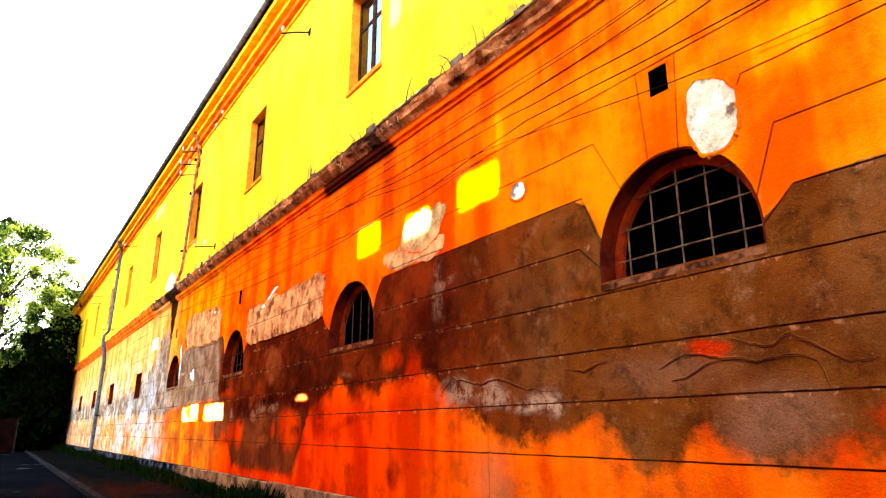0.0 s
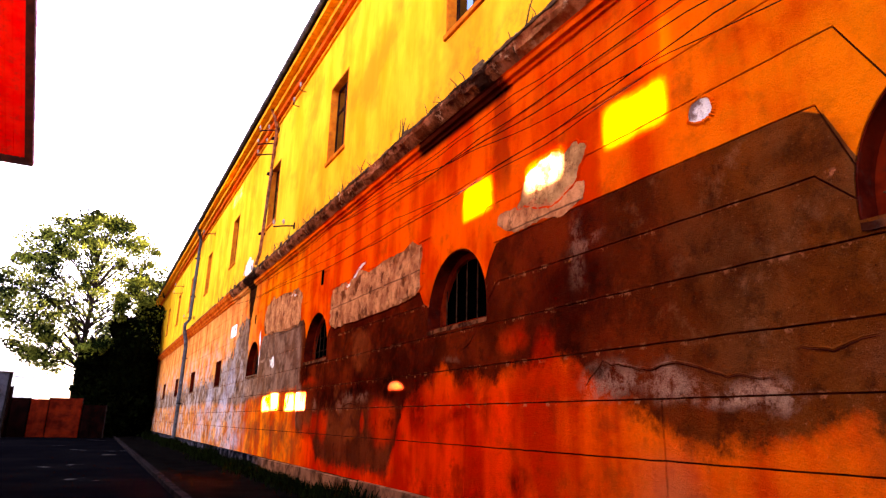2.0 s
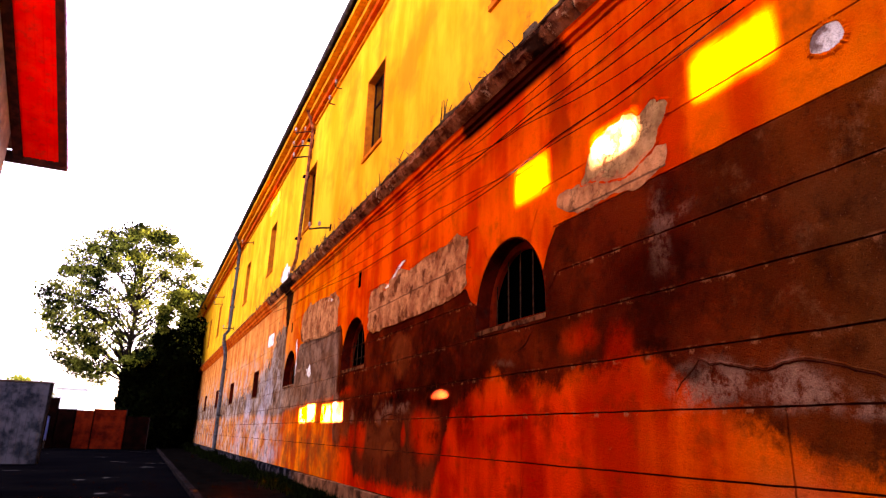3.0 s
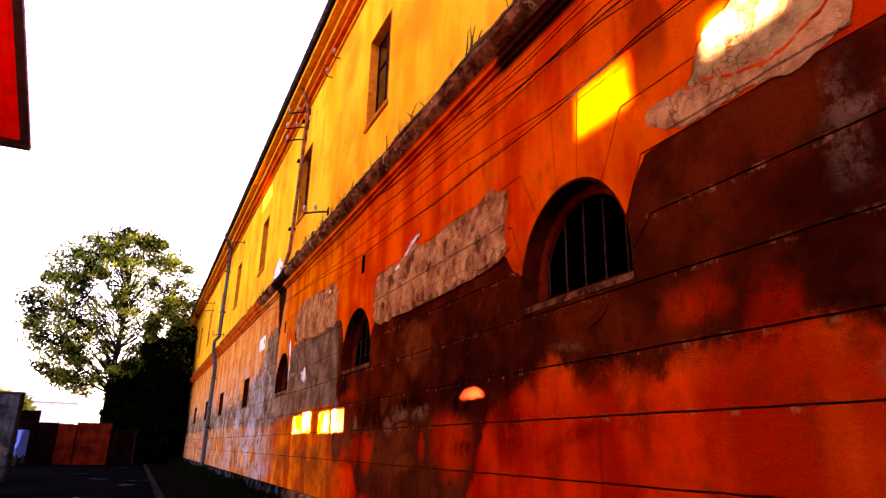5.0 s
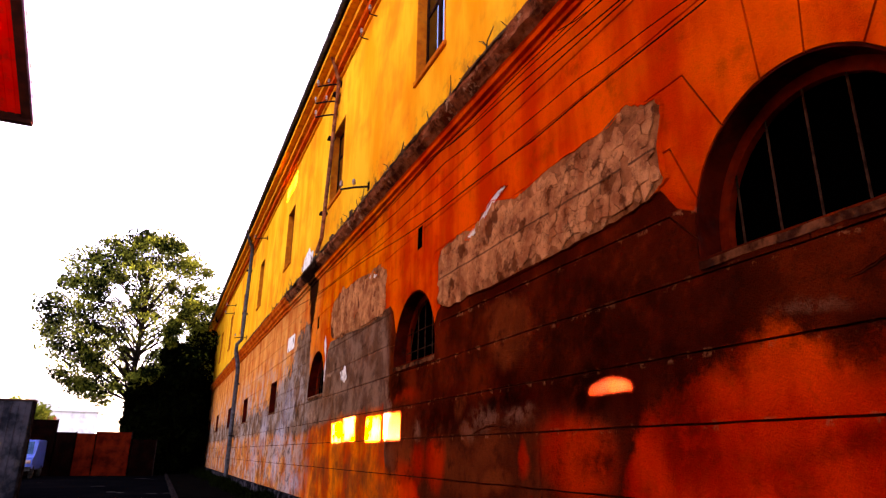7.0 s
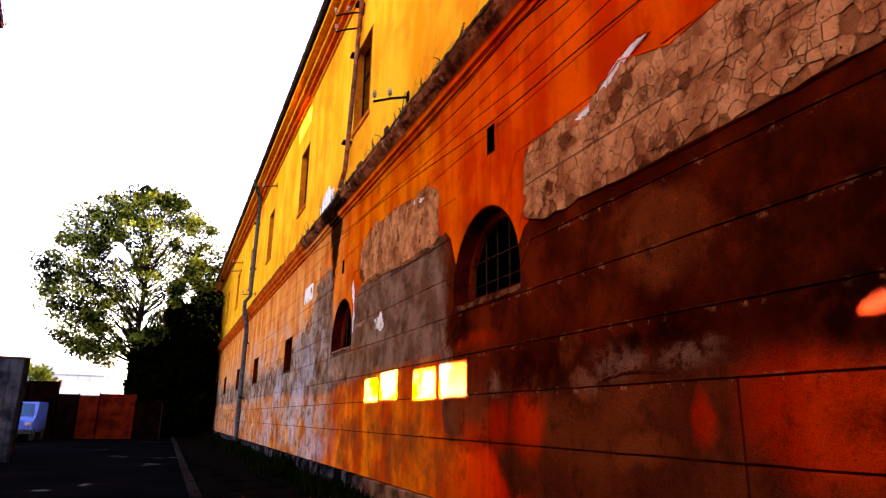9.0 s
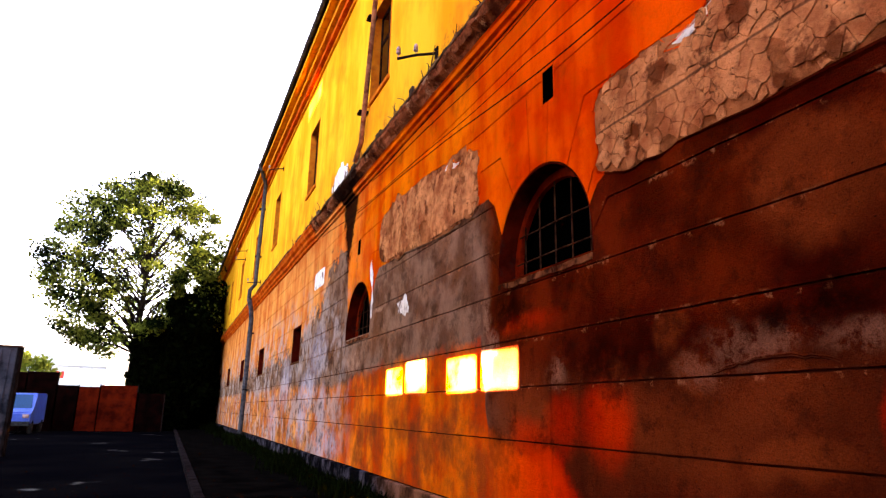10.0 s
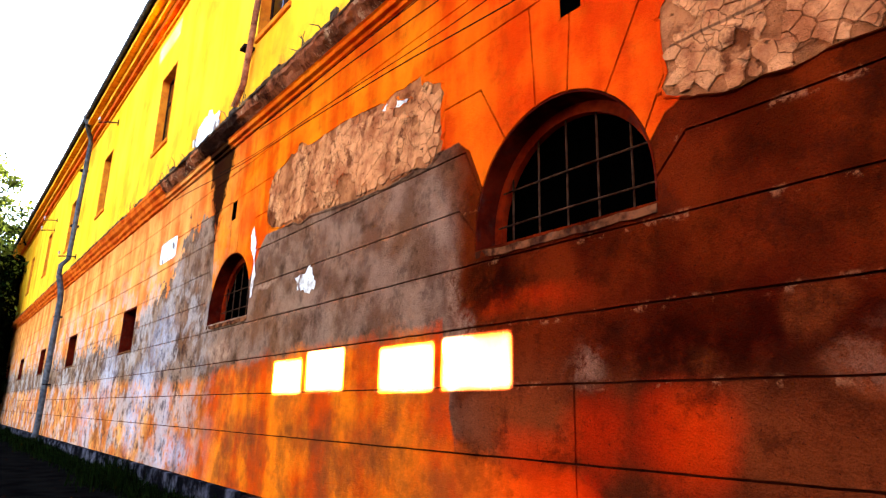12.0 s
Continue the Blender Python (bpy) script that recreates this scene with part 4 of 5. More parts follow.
for k, (yc, a) in enumerate(HOLES):
    w = thing("window_%d" % (k + 6), (0, yc, 2.68), "small unglazed rectangular cellar opening with wooden frame", "window", kind="structure")
    bm = bmesh.new()
    for s in (-1, 1):
        box(bm, 0.004, DEEP, s * a - 0.02 * (s > 0) * 2, s * a + 0.04 * (s < 0), 0, 1.02)
    box(bm, 0.004, DEEP, -a, a, 0.98, 1.02)
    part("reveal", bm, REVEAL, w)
    part("sill", boxed(-0.02, 0.3, -a, a, 0.0, 0.04), SILL, w)
    part("lattice", boxed(0.3, 0.34, -0.03, 0.03, 0.04, 0.98), WOOD, w)

# small vents above the arches: flat black plates paint the shade of holes
for y, z, h in ((6.52, 4.535, 0.26), (19.0, 4.62, 0.34), (25.9, 4.55, 0.30)):
    v = thing("wall_vent", (0, y, z), "small dark rectangular vent hole in the stucco", "vent")
    bm = bmesh.new()
    box(bm, -0.010, 0.0, -0.12, -0.10, -h / 2 - 0.02, h / 2 + 0.02)
    box(bm, -0.010, 0.0, 0.10, 0.12, -h / 2 - 0.02, h / 2 + 0.02)
    box(bm, -0.010, 0.0, -0.12, 0.12, h / 2, h / 2 + 0.02)
    part("vent_edge", bm, STUCCO, v)
    part("vent_shade", boxed(-0.005, 0.0, -0.10, 0.10, -h / 2, h / 2), UNLIT_BLACK, v, "flat black plate, the vent's inner shade painted")

# ---- upper windows ----


def upper_window(name, yc, open_leaf=False):
    w = thing(name, (0, yc, UZ0), "tall upper window with dark wooden sashes reflecting the sky", "window", kind="structure")
    h = UZ1 - UZ0
    bm = bmesh.new()
    for s in (-1, 1):
        box(bm, 0.0, 0.3, min(s * UPW, s * (UPW - 0.035)), max(s * UPW, s * (UPW - 0.035)), 0, h)
    box(bm, 0.0, 0.3, -UPW + 0.035, UPW - 0.035, h - 0.035, h)
    part("reveal", bm, REVEAL_UP, w, "orange plastered reveal")
    part("sill", soft_box(0.01, -0.035, 0.25, -UPW - 0.04, UPW + 0.04, -0.06, 0.035), REVEAL_UP, w)
    for s in (-1, 1):
        c = s * (UPW - 0.035) / 2
        hw = (UPW - 0.035) / 2
        leaf = part("sash", soft_box(0.004, 0.17, 0.21, c - hw, c - hw + 0.07, 0.04, h - 0.04), WOOD, w, "dark wooden sash")
        part("stile", soft_box(0.004, 0.17, 0.21, c + hw - 0.07, c + hw, 0.04, h - 0.04), WOOD, leaf)
        for z in (0.04, 1.32, h - 0.11):
            part("rail", boxed(0.172, 0.208, c - hw + 0.07, c + hw - 0.07, z, z + 0.07), WOOD, leaf)
        for z0, z1 in ((0.11, 1.32), (1.39, h - 0.11)):
            part("pane", boxed(0.186, 0.192, c - hw + 0.07, c + hw - 0.07, z0, z1), GLASS, leaf)
    return w


for k, y in enumerate(UPPERS):
    upper_window("window_%d" % (k + 11), y)

# ---- bare patches ----


def patch(y, z, hw, hh, tilt, seed, mat, label, lip=True, power=3.0, jag=0.16):
    """A ragged place where the stucco has fallen, with a broken edge standing proud round it."""
    t = thing("plaster_patch", (0, y, z), label, "plaster patch")
    n, rings = 160, 6
    outline = []
    def signed(v):
        return math.copysign(abs(v) ** (2 / power), v)
    for k in range(n):
        a = math.tau * k / n
        u, w = hw * signed(math.cos(a)), hh * signed(math.sin(a))
        v = Vector((u * 2.2, w * 2.2, seed * 3.7))
        d = noise.noise_vector(v) * 1.3 + noise.noise_vector(v * 2.7) * 0.7 + noise.noise_vector(v * 7) * 0.3
        size = jag * (hh + 0.12) * (1.0 if w > -0.5 * hh or hh < 0.3 else 0.4)
        u, w = u + d.x * size, w + d.y * size
        outline.append((u, w + u * tilt))
    bm = bmesh.new()
    ring_v = []
    for j in range(rings + 1):
        f = 1 - j / rings
        row = []
        for u, w in outline:
            p = Vector(((u * f + y) * 3, (w * f + z) * 3, seed))
            row.append(bm.verts.new((-0.007 - 0.004 * (f < 1) - abs(noise.noise(p)) * 0.01 * (f < 1), u * f, w * f)))
        ring_v.append(row)
    for a, b in zip(ring_v, ring_v[1:]):
        for k in range(n):
            bm.faces.new((a[k], a[(k + 1) % n], b[(k + 1) % n], b[k]))
    bmesh.ops.remove_doubles(bm, verts=bm.verts, dist=1e-5)
    part("bare_coat", bm, mat, t)
    if lip:
        bm = bmesh.new()
        rows = []
        for k, (u, w) in enumerate(outline):
            d = Vector((u, w)).normalized()
            g = 0.6 + 0.5 * noise.noise(Vector((k * 0.35, seed, 1)))
            wide, high = 0.05 * g, 0.026 * max(0.2, g)
            rows.append([bm.verts.new((x, u + d.x * o, w + d.y * o)) for x, o in ((0.0, -0.004), (-high, -0.006), (-high * 0.9, wide * 0.4), (0.0, wide))])
        for k in range(n):
            a, b = rows[k], rows[(k + 1) % n]
            for i in range(3):
                bm.faces.new((a[i], a[i + 1], b[i + 1], b[i]))
        part("broken_edge", bm, STUCCO, t, "raised broken stucco edge")
    return t, outline


def crack(points, seed):
    """A wandering crack with one lip of the stucco lifted above it."""
    pts = []
    for (y0, z0), (y1, z1) in zip(points, points[1:]):
        n = max(2, int(math.hypot(y1 - y0, z1 - z0) / 0.035))
        for k in range(n):
            f = k / n
            v = Vector((y0 + (y1 - y0) * f, z0 + (z1 - z0) * f, seed))
            pts.append((0.0, v.x + noise.noise(v * 9) * 0.015, v.y + noise.noise(v * 9 + Vector((4, 4, 4))) * 0.022 + noise.noise(v * 30) * 0.008))
    half = len(pts) // 2
    bm = bmesh.new()
    # dark tubes stand proud of the wall in place of a crack's shade
    tube(bm, pts[:half + 1], 0.003, 5, 0.010)
    tube(bm, pts[half:], 0.010, 5, 0.003)
    part("crack", bm, CREVICE_DARK, main_wall, "dark raised line, a crack's shade painted")
    lip = [(0.001, u, w + 0.014) for _, u, w in pts]
    bm = bmesh.new()
    tube(bm, lip[:half + 1], 0.004, 5, 0.013)
    tube(bm, lip[half:], 0.013, 5, 0.004)
    part("lifted_lip", bm, STUCCO, main_wall)


for k, points in enumerate(CRACKS):
    crack(points, k)

def inside(u, w, ring):
    hit = False
    for (a, b), (c, d) in zip(ring, ring[1:] + ring[:1]):
        if (b > w) != (d > w) and u < a + (c - a) * (w - b) / (d - b):
            hit = not hit
    return hit


def plates(parent, ring, half, reach, pitch, seed, mat):
    """Cracked crust left on a bare bed: small uneven plates with open joints, as far as the broken edge."""
    r = random.Random(seed)
    rows, cols = int(2 * half / pitch) + 1, int(2 * reach / pitch) + 1
    seeds = [((c - cols / 2 + 0.5 * (k % 2) + r.uniform(-0.42, 0.42)) * pitch, (k - rows / 2 + 0.5 + r.uniform(-0.42, 0.42)) * pitch) for k in range(rows) for c in range(cols)]
    for u, w in seeds:
        if r.random() < 0.05 or noise.noise(Vector((u * 1.7, w * 1.7, seed))) > 0.42:
            continue
        cell = [(u - pitch, w - pitch), (u + pitch, w - pitch), (u + pitch, w + pitch), (u - pitch, w + pitch)]
        for v, x in seeds:
            dy, dz = v - u, x - w
            if (v, x) == (u, w) or dy * dy + dz * dz > 5 * pitch * pitch:
                continue
            limit = (dy * (u + v) + dz * (w + x)) / 2
            kept = []
            for p, q in zip(cell, cell[1:] + cell[:1]):
                a, b = dy * p[0] + dz * p[1] - limit, dy * q[0] + dz * q[1] - limit
                if a <= 0:
                    kept.append(p)
                if a * b < 0:
                    f = a / (a - b)
                    kept.append((p[0] + (q[0] - p[0]) * f, p[1] + (q[1] - p[1]) * f))
            cell = kept
        g = r.uniform(0.93, 0.985)
        rough = []
        for p, q in zip(cell, cell[1:] + cell[:1]):
            rough += [p, ((p[0] + q[0]) / 2 + r.uniform(-0.007, 0.007), (p[1] + q[1]) / 2 + r.uniform(-0.007, 0.007))]
        cell = rough
        while g > 0.5 and not all(inside(u + (p - u) * g, w + (q - w) * g, ring) for p, q in cell):
            g -= 0.12
        if len(cell) < 3 or g <= 0.5:
            continue
        cell = [(u + (p - u) * g, w + (q - w) * g) for p, q in cell]
        part("plaster_plate", prism(bmesh.new(), cell, -0.019 - r.uniform(0, 0.007), -0.004), mat, parent)


# y, z, half width, half height, tilt, seed, material, label, lip, power, jag
PATCHES = [
    (6.03, 3.98, 0.24, 0.33, 0.0, 1, LIME, "bare white lime patch above an arched window", True, 2.4, 0.16),
    (8.49, 4.07, 0.11, 0.115, 0.0, 2, WHITE, "small round white lime patch", True, 2.0, 0.22),
    (10.58, 4.16, 0.66, 0.32, -0.05, 3, TAN, "bare white lime patch with a torn edge", True, 1.5, 0.22),
    (10.85, 3.86, 0.85, 0.17, 0.03, 4, PLASTER, "bare pink plaster patch", False, 2.6, 0.22),
    (16.05, 3.79, 2.25, 0.48, 0.0, 5, BED, "large bare cracked pink plaster patch", True, 5.0, 0.20),
    (22.5, 4.27, 2.0, 0.48, 0.045, 6, BED, "large bare pitted pink plaster patch", True, 6.0, 0.22),
    (29.55, 4.58, 0.56, 0.22, 0.0, 7, WHITE, "blank whitewashed rectangle on the stucco", False, 8.0, 0.02),
    (23.1, 3.08, 0.30, 0.15, 0.0, 8, WHITE, "pale lime scar on grey paint", False, 1.6, 0.55),
    (28.0, 6.68, 0.85, 0.30, 0.0, 13, WHITE, "white bare lime patch above the cornice", False, 1.7, 0.45),
    (16.8, 4.25, 0.52, 0.05, -0.24, 16, WHITE, "white lifted lime edge above bare plaster", True, 2.0, 0.35),
    (21.45, 4.60, 0.40, 0.045, 0.14, 17, WHITE, "white lifted lime edge above bare plaster", True, 2.0, 0.35),
    (22.6, 4.12, 0.07, 0.07, 0.0, 18, WHITE, "small white plaster lump", True, 2.0, 0.2),
    (22.3, 4.33, 0.06, 0.06, 0.0, 19, WHITE, "small white plaster lump", True, 2.0, 0.2),
    (24.85, 3.55, 0.05, 0.55, 0.0, 20, WHITE, "pale broken edge beside an arched window", False, 3.0, 0.25),
]
for row in PATCHES:
    t, ring = patch(*row)
    if row[6] is BED:
        plates(t, ring, row[3] + 0.1, row[2] + 0.2, 0.100 + 0.002 * row[5], row[5], PLASTER)



# ---- pipes, brackets and cables ----
pipe = thing("downpipe", (-0.14, 42.9, 0.3), "grey zinc downpipe running from gutter to ground", "downpipe")
def local(pts, o):
    return [(x - o[0], y - o[1], z - o[2]) for x, y, z in pts]
o = pipe.location
part("upper_pipe", tube(bmesh.new(), local([(-0.43, 41.3, 11.62), (-0.42, 41.5, 11.45), (-0.2, 41.9, 11.15), (-0.17, 42.1, 10.9), (-0.17, 42.6, 6.7), (-0.36, 42.7, 6.45), (-0.36, 42.75, 6.1)], o), 0.085, 10), ZINC, pipe)
part("lower_pipe", tube(bmesh.new(), local([(-0.36, 42.75, 6.1), (-0.22, 42.8, 5.6), (-0.17, 42.85, 5.2), (-0.17, 43.1, 0.55), (-0.22, 43.1, 0.42)], o), 0.10, 10), ZINC, pipe, "dark lower pipe")
part("hopper", lathe(bmesh.new(), local([(-0.43, 41.3, 11.45)], o)[0], [(0.09, 0), (0.2, 0.18), (0.22, 0.32), (0.2, 0.34)]), ZINC, pipe)
for z in (2.2, 4.6, 8.0, 10.2):
    part("pipe_clip", boxed(-0.12, 0.15, -0.13 + (z < 6) * 0.1, 0.13 + (z < 6) * 0.1, z - 0.3, z - 0.25), DARKIRON, pipe)

pipe2 = thing("downpipe", (-0.09, 25.9, 6.3), "rusty broken downpipe ending above the cornice", "downpipe")
o = pipe2.location
part("pipe_run", tube(bmesh.new(), local([(-0.40, 25.0, 11.6), (-0.2, 25.1, 11.2), (-0.08, 25.2, 10.9), (-0.08, 25.55, 8.9), (-0.08, 25.95, 6.75), (-0.16, 26.05, 6.35)], o), 0.052, 9), rough_paint("rusty_pipe", (0.10, 0.02, 0.008), (0.34, 0.11, 0.05), 5, 0.7), pipe2)
for z in (7.4, 9.4, 10.6):
    part("pipe_clip", boxed(-0.09, 0.10, -0.62 + (10.6 - z) * 0.17, -0.42 + (10.6 - z) * 0.17, z - 6.33, z - 6.28), DARKIRON, pipe2)


def insulator(parent, at):
    part("insulator", lathe(bmesh.new(), at, [(0.008, 0), (0.008, 0.06), (0.035, 0.07), (0.04, 0.10), (0.025, 0.115), (0.036, 0.125), (0.036, 0.15), (0.02, 0.185), (0.008, 0.19)], 10), PORCELAIN, parent, "small porcelain insulator")


def bracket(y, z, reach, count, slant=0.4):
    b = thing("insulator_bracket", (0, y, z), "dark iron wall bracket carrying porcelain insulators", "bracket", "insulator brackets")
    bm = tube(bmesh.new(), [(0.02, 0, 0), (-reach * 0.5, slant * 0.45, 0.005), (-reach, slant, 0.0)], 0.022, 6)
    part("arm", bm, DARKIRON, b)
    part("wall_plate", soft_box(0.004, -0.015, 0.01, -0.05, 0.05, -0.09, 0.09), DARKIRON, b)
    for k in range(count):
        f = 0.98 - 0.45 * k
        insulator(b, (-reach * f, slant * f, 0.015))
    return b


bracket(22.05, 6.66, 0.48, 2)
bracket(25.25, 11.0 - 0.12, 0.55, 2)
bracket(25.4, 10.45, 0.55, 2)
bracket(25.5, 10.1, 0.50, 1)
bracket(15.46, 10.14, 0.50, 1)
bracket(37.9, 10.45, 0.50, 1)
bracket(50.0, 9.9, 0.50, 1)
bracket(50.4, 9.5, 0.50, 1)
bracket(42.2, 6.75, 0.50, 1)
for y, z in ((22.1, 10.8), (22.75, 10.62)):
    h = thing("wall_hook", (0, y, z), "small curled iron hook in the wall", "hook")
    part("hook_bar", tube(bmesh.new(), [(0.02, 0, 0), (-0.12, 0, 0), (-0.18, 0.03, 0.05), (-0.15, 0.06, 0.12)], 0.014, 5), DARKIRON, h)
    insulator(h, (-0.15, 0.06, 0.11))


def cable(points, r=0.011, sag=0.12, x=-0.1):
    """A hanging cable through wall points (y, z)."""
    pts = []
    for (y0, z0), (y1, z1) in zip(points, points[1:]):
        for k in range(10):
            f = k / 10
            pts.append((x + 0.02 * math.sin(f * 9 + y0), y0 + (y1 - y0) * f, z0 + (z1 - z0) * f - sag * 4 * f * (1 - f)))
    pts.append((x, *points[-1]))
    o = pts[0]
    ob = part("cable", tube(bmesh.new(), local(pts, o), r, 5), CABLE)
    ob.location = o
    return tagged(ob, "thin black cable slung along the wall", "cable", "wall cables")


CABLES = [
    [(0.5, 5.95), (6.3, 5.42), (11.2, 5.5), (18.5, 5.70), (29.0, 5.66)],
    [(0.5, 5.6), (6.2, 5.22), (12.0, 5.22), (17.9, 5.36), (25.0, 5.60)],
    [(0.5, 5.5), (6.4, 5.36), (12.6, 5.42), (18.2, 5.62), (25.2, 5.64)],
    [(0.5, 4.9), (5.8, 4.94), (8.5, 5.02), (12.2, 5.14), (18.2, 5.62)],
    [(0.5, 4.7), (4.7, 4.25), (8.7, 4.72), (12.3, 5.10), (15.0, 5.55)],
    [(0.5, 4.55), (8.2, 4.82), (11.5, 4.62), (16.0, 4.60), (22.0, 4.98), (29.0, 5.5)],
    [(9.0, 4.62), (11.6, 4.56), (14.7, 4.82), (19.7, 4.95), (26.5, 5.3)],
]
for n, c in enumerate(CABLES):
    cable(c, 0.0065 if n % 2 else 0.005, 0.05, -0.06 - 0.012 * n)

# ---- ground, kerb, verge ----
bm = bmesh.new()
bmesh.ops.create_grid(bm, x_segments=2, y_segments=2, size=600)
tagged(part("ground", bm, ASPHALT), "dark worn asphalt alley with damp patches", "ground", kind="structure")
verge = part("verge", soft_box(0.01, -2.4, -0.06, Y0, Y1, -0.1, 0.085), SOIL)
tagged(verge, "dark bare verge between kerb and wall", "verge", kind="structure")


def tufts(count, seed):
    r = random.Random(seed)
    verts, faces = [], []
    for _ in range(count):
        y = r.uniform(6, 70)
        clump = noise.noise(Vector((y * 0.35, 3, 1)))
        x = -0.09 - abs(r.gauss(0, 0.22 + 0.3 * max(0, clump)))
        if x < -2.3:
            continue
        h = r.uniform(0.08, 0.28) * (1 + 1.9 * max(0, clump + 0.05))
        a, w = r.uniform(0, math.tau), r.uniform(0.008, 0.022)
        lx, ly = r.gauss(0, 0.25) * h, r.gauss(0, 0.35) * h
        i = len(verts)
        dx, dy = math.cos(a) * w, math.sin(a) * w
        verts += [(x - dx, y - dy, 0.08), (x + dx, y + dy, 0.08), (x + dx * 0.8 + lx * 0.4, y + dy * 0.8 + ly * 0.4, 0.08 + h * 0.6), (x - dx * 0.8 + lx * 0.4, y - dy * 0.8 + ly * 0.4, 0.08 + h * 0.6), (x + lx, y + ly, 0.08 + h)]
        faces += [(i, i + 1, i + 2, i + 3), (i + 3, i + 2, i + 4)]
    me = bpy.data.meshes.new("weeds")
    me.from_pydata(verts, [], faces)
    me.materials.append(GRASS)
    return new("weeds", me)


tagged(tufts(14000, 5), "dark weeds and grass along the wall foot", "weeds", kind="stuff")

# ---- leaves and trees ----


def leaf_mesh(name, clumps, per, size, mat, seed, flat=1.0):
    """Many small bent leaves scattered in clumps: (x, y, z, rx, ry, rz)."""
    g = np.random.default_rng(seed)
    c = np.array(clumps)
    n = len(c) * per
    idx = np.repeat(np.arange(len(c)), per)
    d = g.normal(size=(n, 3))
    d /= np.linalg.norm(d, axis=1)[:, None]
    pos = c[idx, :3] + d * (g.random(n) ** 0.45)[:, None] * c[idx, 3:]
    u = g.normal(size=(n, 3))
    u /= np.linalg.norm(u, axis=1)[:, None]
    w = np.cross(u, g.normal(size=(n, 3)))
    w /= np.linalg.norm(w, axis=1)[:, None]
    s = size * g.uniform(0.6, 1.4, n)[:, None]
    v = np.stack([pos - u * s, pos + w * s * 0.5, pos + u * s, pos - w * s * 0.5], 1).reshape(-1, 3)
    f = np.arange(n * 4).reshape(-1, 4)
    me = bpy.data.meshes.new(name)
    me.from_pydata(v.tolist(), [], f.tolist())
    me.materials.append(mat)
    return new(name, me)


def tree(at, height, spread, seed, label, clumps=70, per=220, size=0.16, leaf=LEAF, low=0.32, drop=()):
    r = random.Random(seed)
    t = thing("tree", at, label, "tree")
    bm = bmesh.new()
    fork = height * 0.34
    trunk_pts = [(0, 0, 0), (0.1, 0.1, fork * 0.5), (0.05, -0.1, fork), (0.2, 0.1, height * 0.6), (0.1, 0, height * 0.86)]
    tube(bm, trunk_pts, height * 0.02, 9, height * 0.004)
    part("trunk", bm, BARK, t)
    cl = []
    for k in range(clumps):
        ang = r.uniform(0, math.tau)
        f = low + (1 - low) * (k + r.random()) / clumps
        wide = spread * math.sin(math.pi * min(1, max(0.12, (f - low) / (1 - low) * 0.86 + 0.12))) ** 0.6
        rad = wide * math.sqrt(r.uniform(0.12, 1.0))
        c = (rad * math.cos(ang), rad * math.sin(ang) * 0.9, height * f * 0.96)
        s = r.uniform(0.4, 1.1) * height * 0.054
        cl.append((*c, s * 1.3, s * 1.3, s * 0.9))
        if k % 2 == 0:
            start = (0.1, 0, max(fork * 0.8, c[2] - r.uniform(0.25, 0.4) * height * 0.6))
            mid = (c[0] * 0.45, c[1] * 0.45, (start[2] + c[2]) / 2 + 0.3)
            part("limb", tube(bmesh.new(), [start, mid, c], height * 0.0036, 5, 0.012), BARK, t)
    for row in drop:
        cl.append(row)
    crown = leaf_mesh("crown", cl, per, size, leaf, seed)
    crown.parent = t
    return t


tree((-5.6, 62, 0), 17.8, 6.3, 11, "broad leafy tree with sunlit yellow-green crown", 200, 185, 0.125, drop=[(-4.6 + 0.5 * k, -0.5, 6.6 - 0.28 * k, 0.75, 0.8, 0.55) for k in range(7)] + [(-6.2, 0, 11.0, 0.9, 0.9, 0.6), (-5.6, 0, 10.2, 0.8, 0.8, 0.5), (5.0, 4, 11.6, 1.0, 1.0, 0.9), (4.6, 4, 10.2, 1.1, 1.0, 0.9)])
tree((-1.4, 72, 0), 15.0, 3.4, 12, "leafy tree against the building end", 50, 200, 0.17)
tree((-15.5, 47, 0), 9.5, 2.2, 14, "small leafy tree beyond the sheds", 30, 160, 0.15)


def thicket(at, w, d, h, seed, label):
    r = random.Random(seed)
    t = thing("shrub", at, label, "shrub", "thicket at the alley's end")
    bm = bmesh.new()
    for _ in range(7):
        x, y = r.uniform(-w, w) * 0.6, r.uniform(-d, d) * 0.6
        tube(bm, [(x, y, 0), (x * 1.2, y, h * 0.4), (x * 1.3 + 0.2, y, h * 0.8)], 0.06, 5, 0.02)
    part("stems", bm, BARK, t)
    cl = []
    for _ in range(80):
        f = r.random()
        cl.append((r.uniform(-w, w) * (1 - 0.5 * f), r.uniform(-d, d) * (1 - 0.5 * f), h * (0.05 + 0.9 * f), 0.9, 0.9, 0.8))
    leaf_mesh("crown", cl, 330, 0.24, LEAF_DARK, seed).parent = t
    return t


thicket((-2.2, 60.5, 0), 1.7, 1.6, 8.6, 21, "tall shrub beside the wall end, shade put into its leaf colour")
thicket((-4.3, 61, 0), 1.0, 1.5, 6.8, 22, "shrub under the tree, shade put into its leaf colour")
thicket((-1.0, 64, 0), 0.8, 1.8, 10.5, 23, "ivy-like shrub on the building corner, shade put into its leaf colour")
thicket((-3.6, 64, 0), 1.8, 1.2, 7.4, 24, "shrub under the tree, shade put into its leaf colour")

bush = thing("bush", (-12.2, 66, 0), "sunny yellow-green bush beyond the fence", "bush")
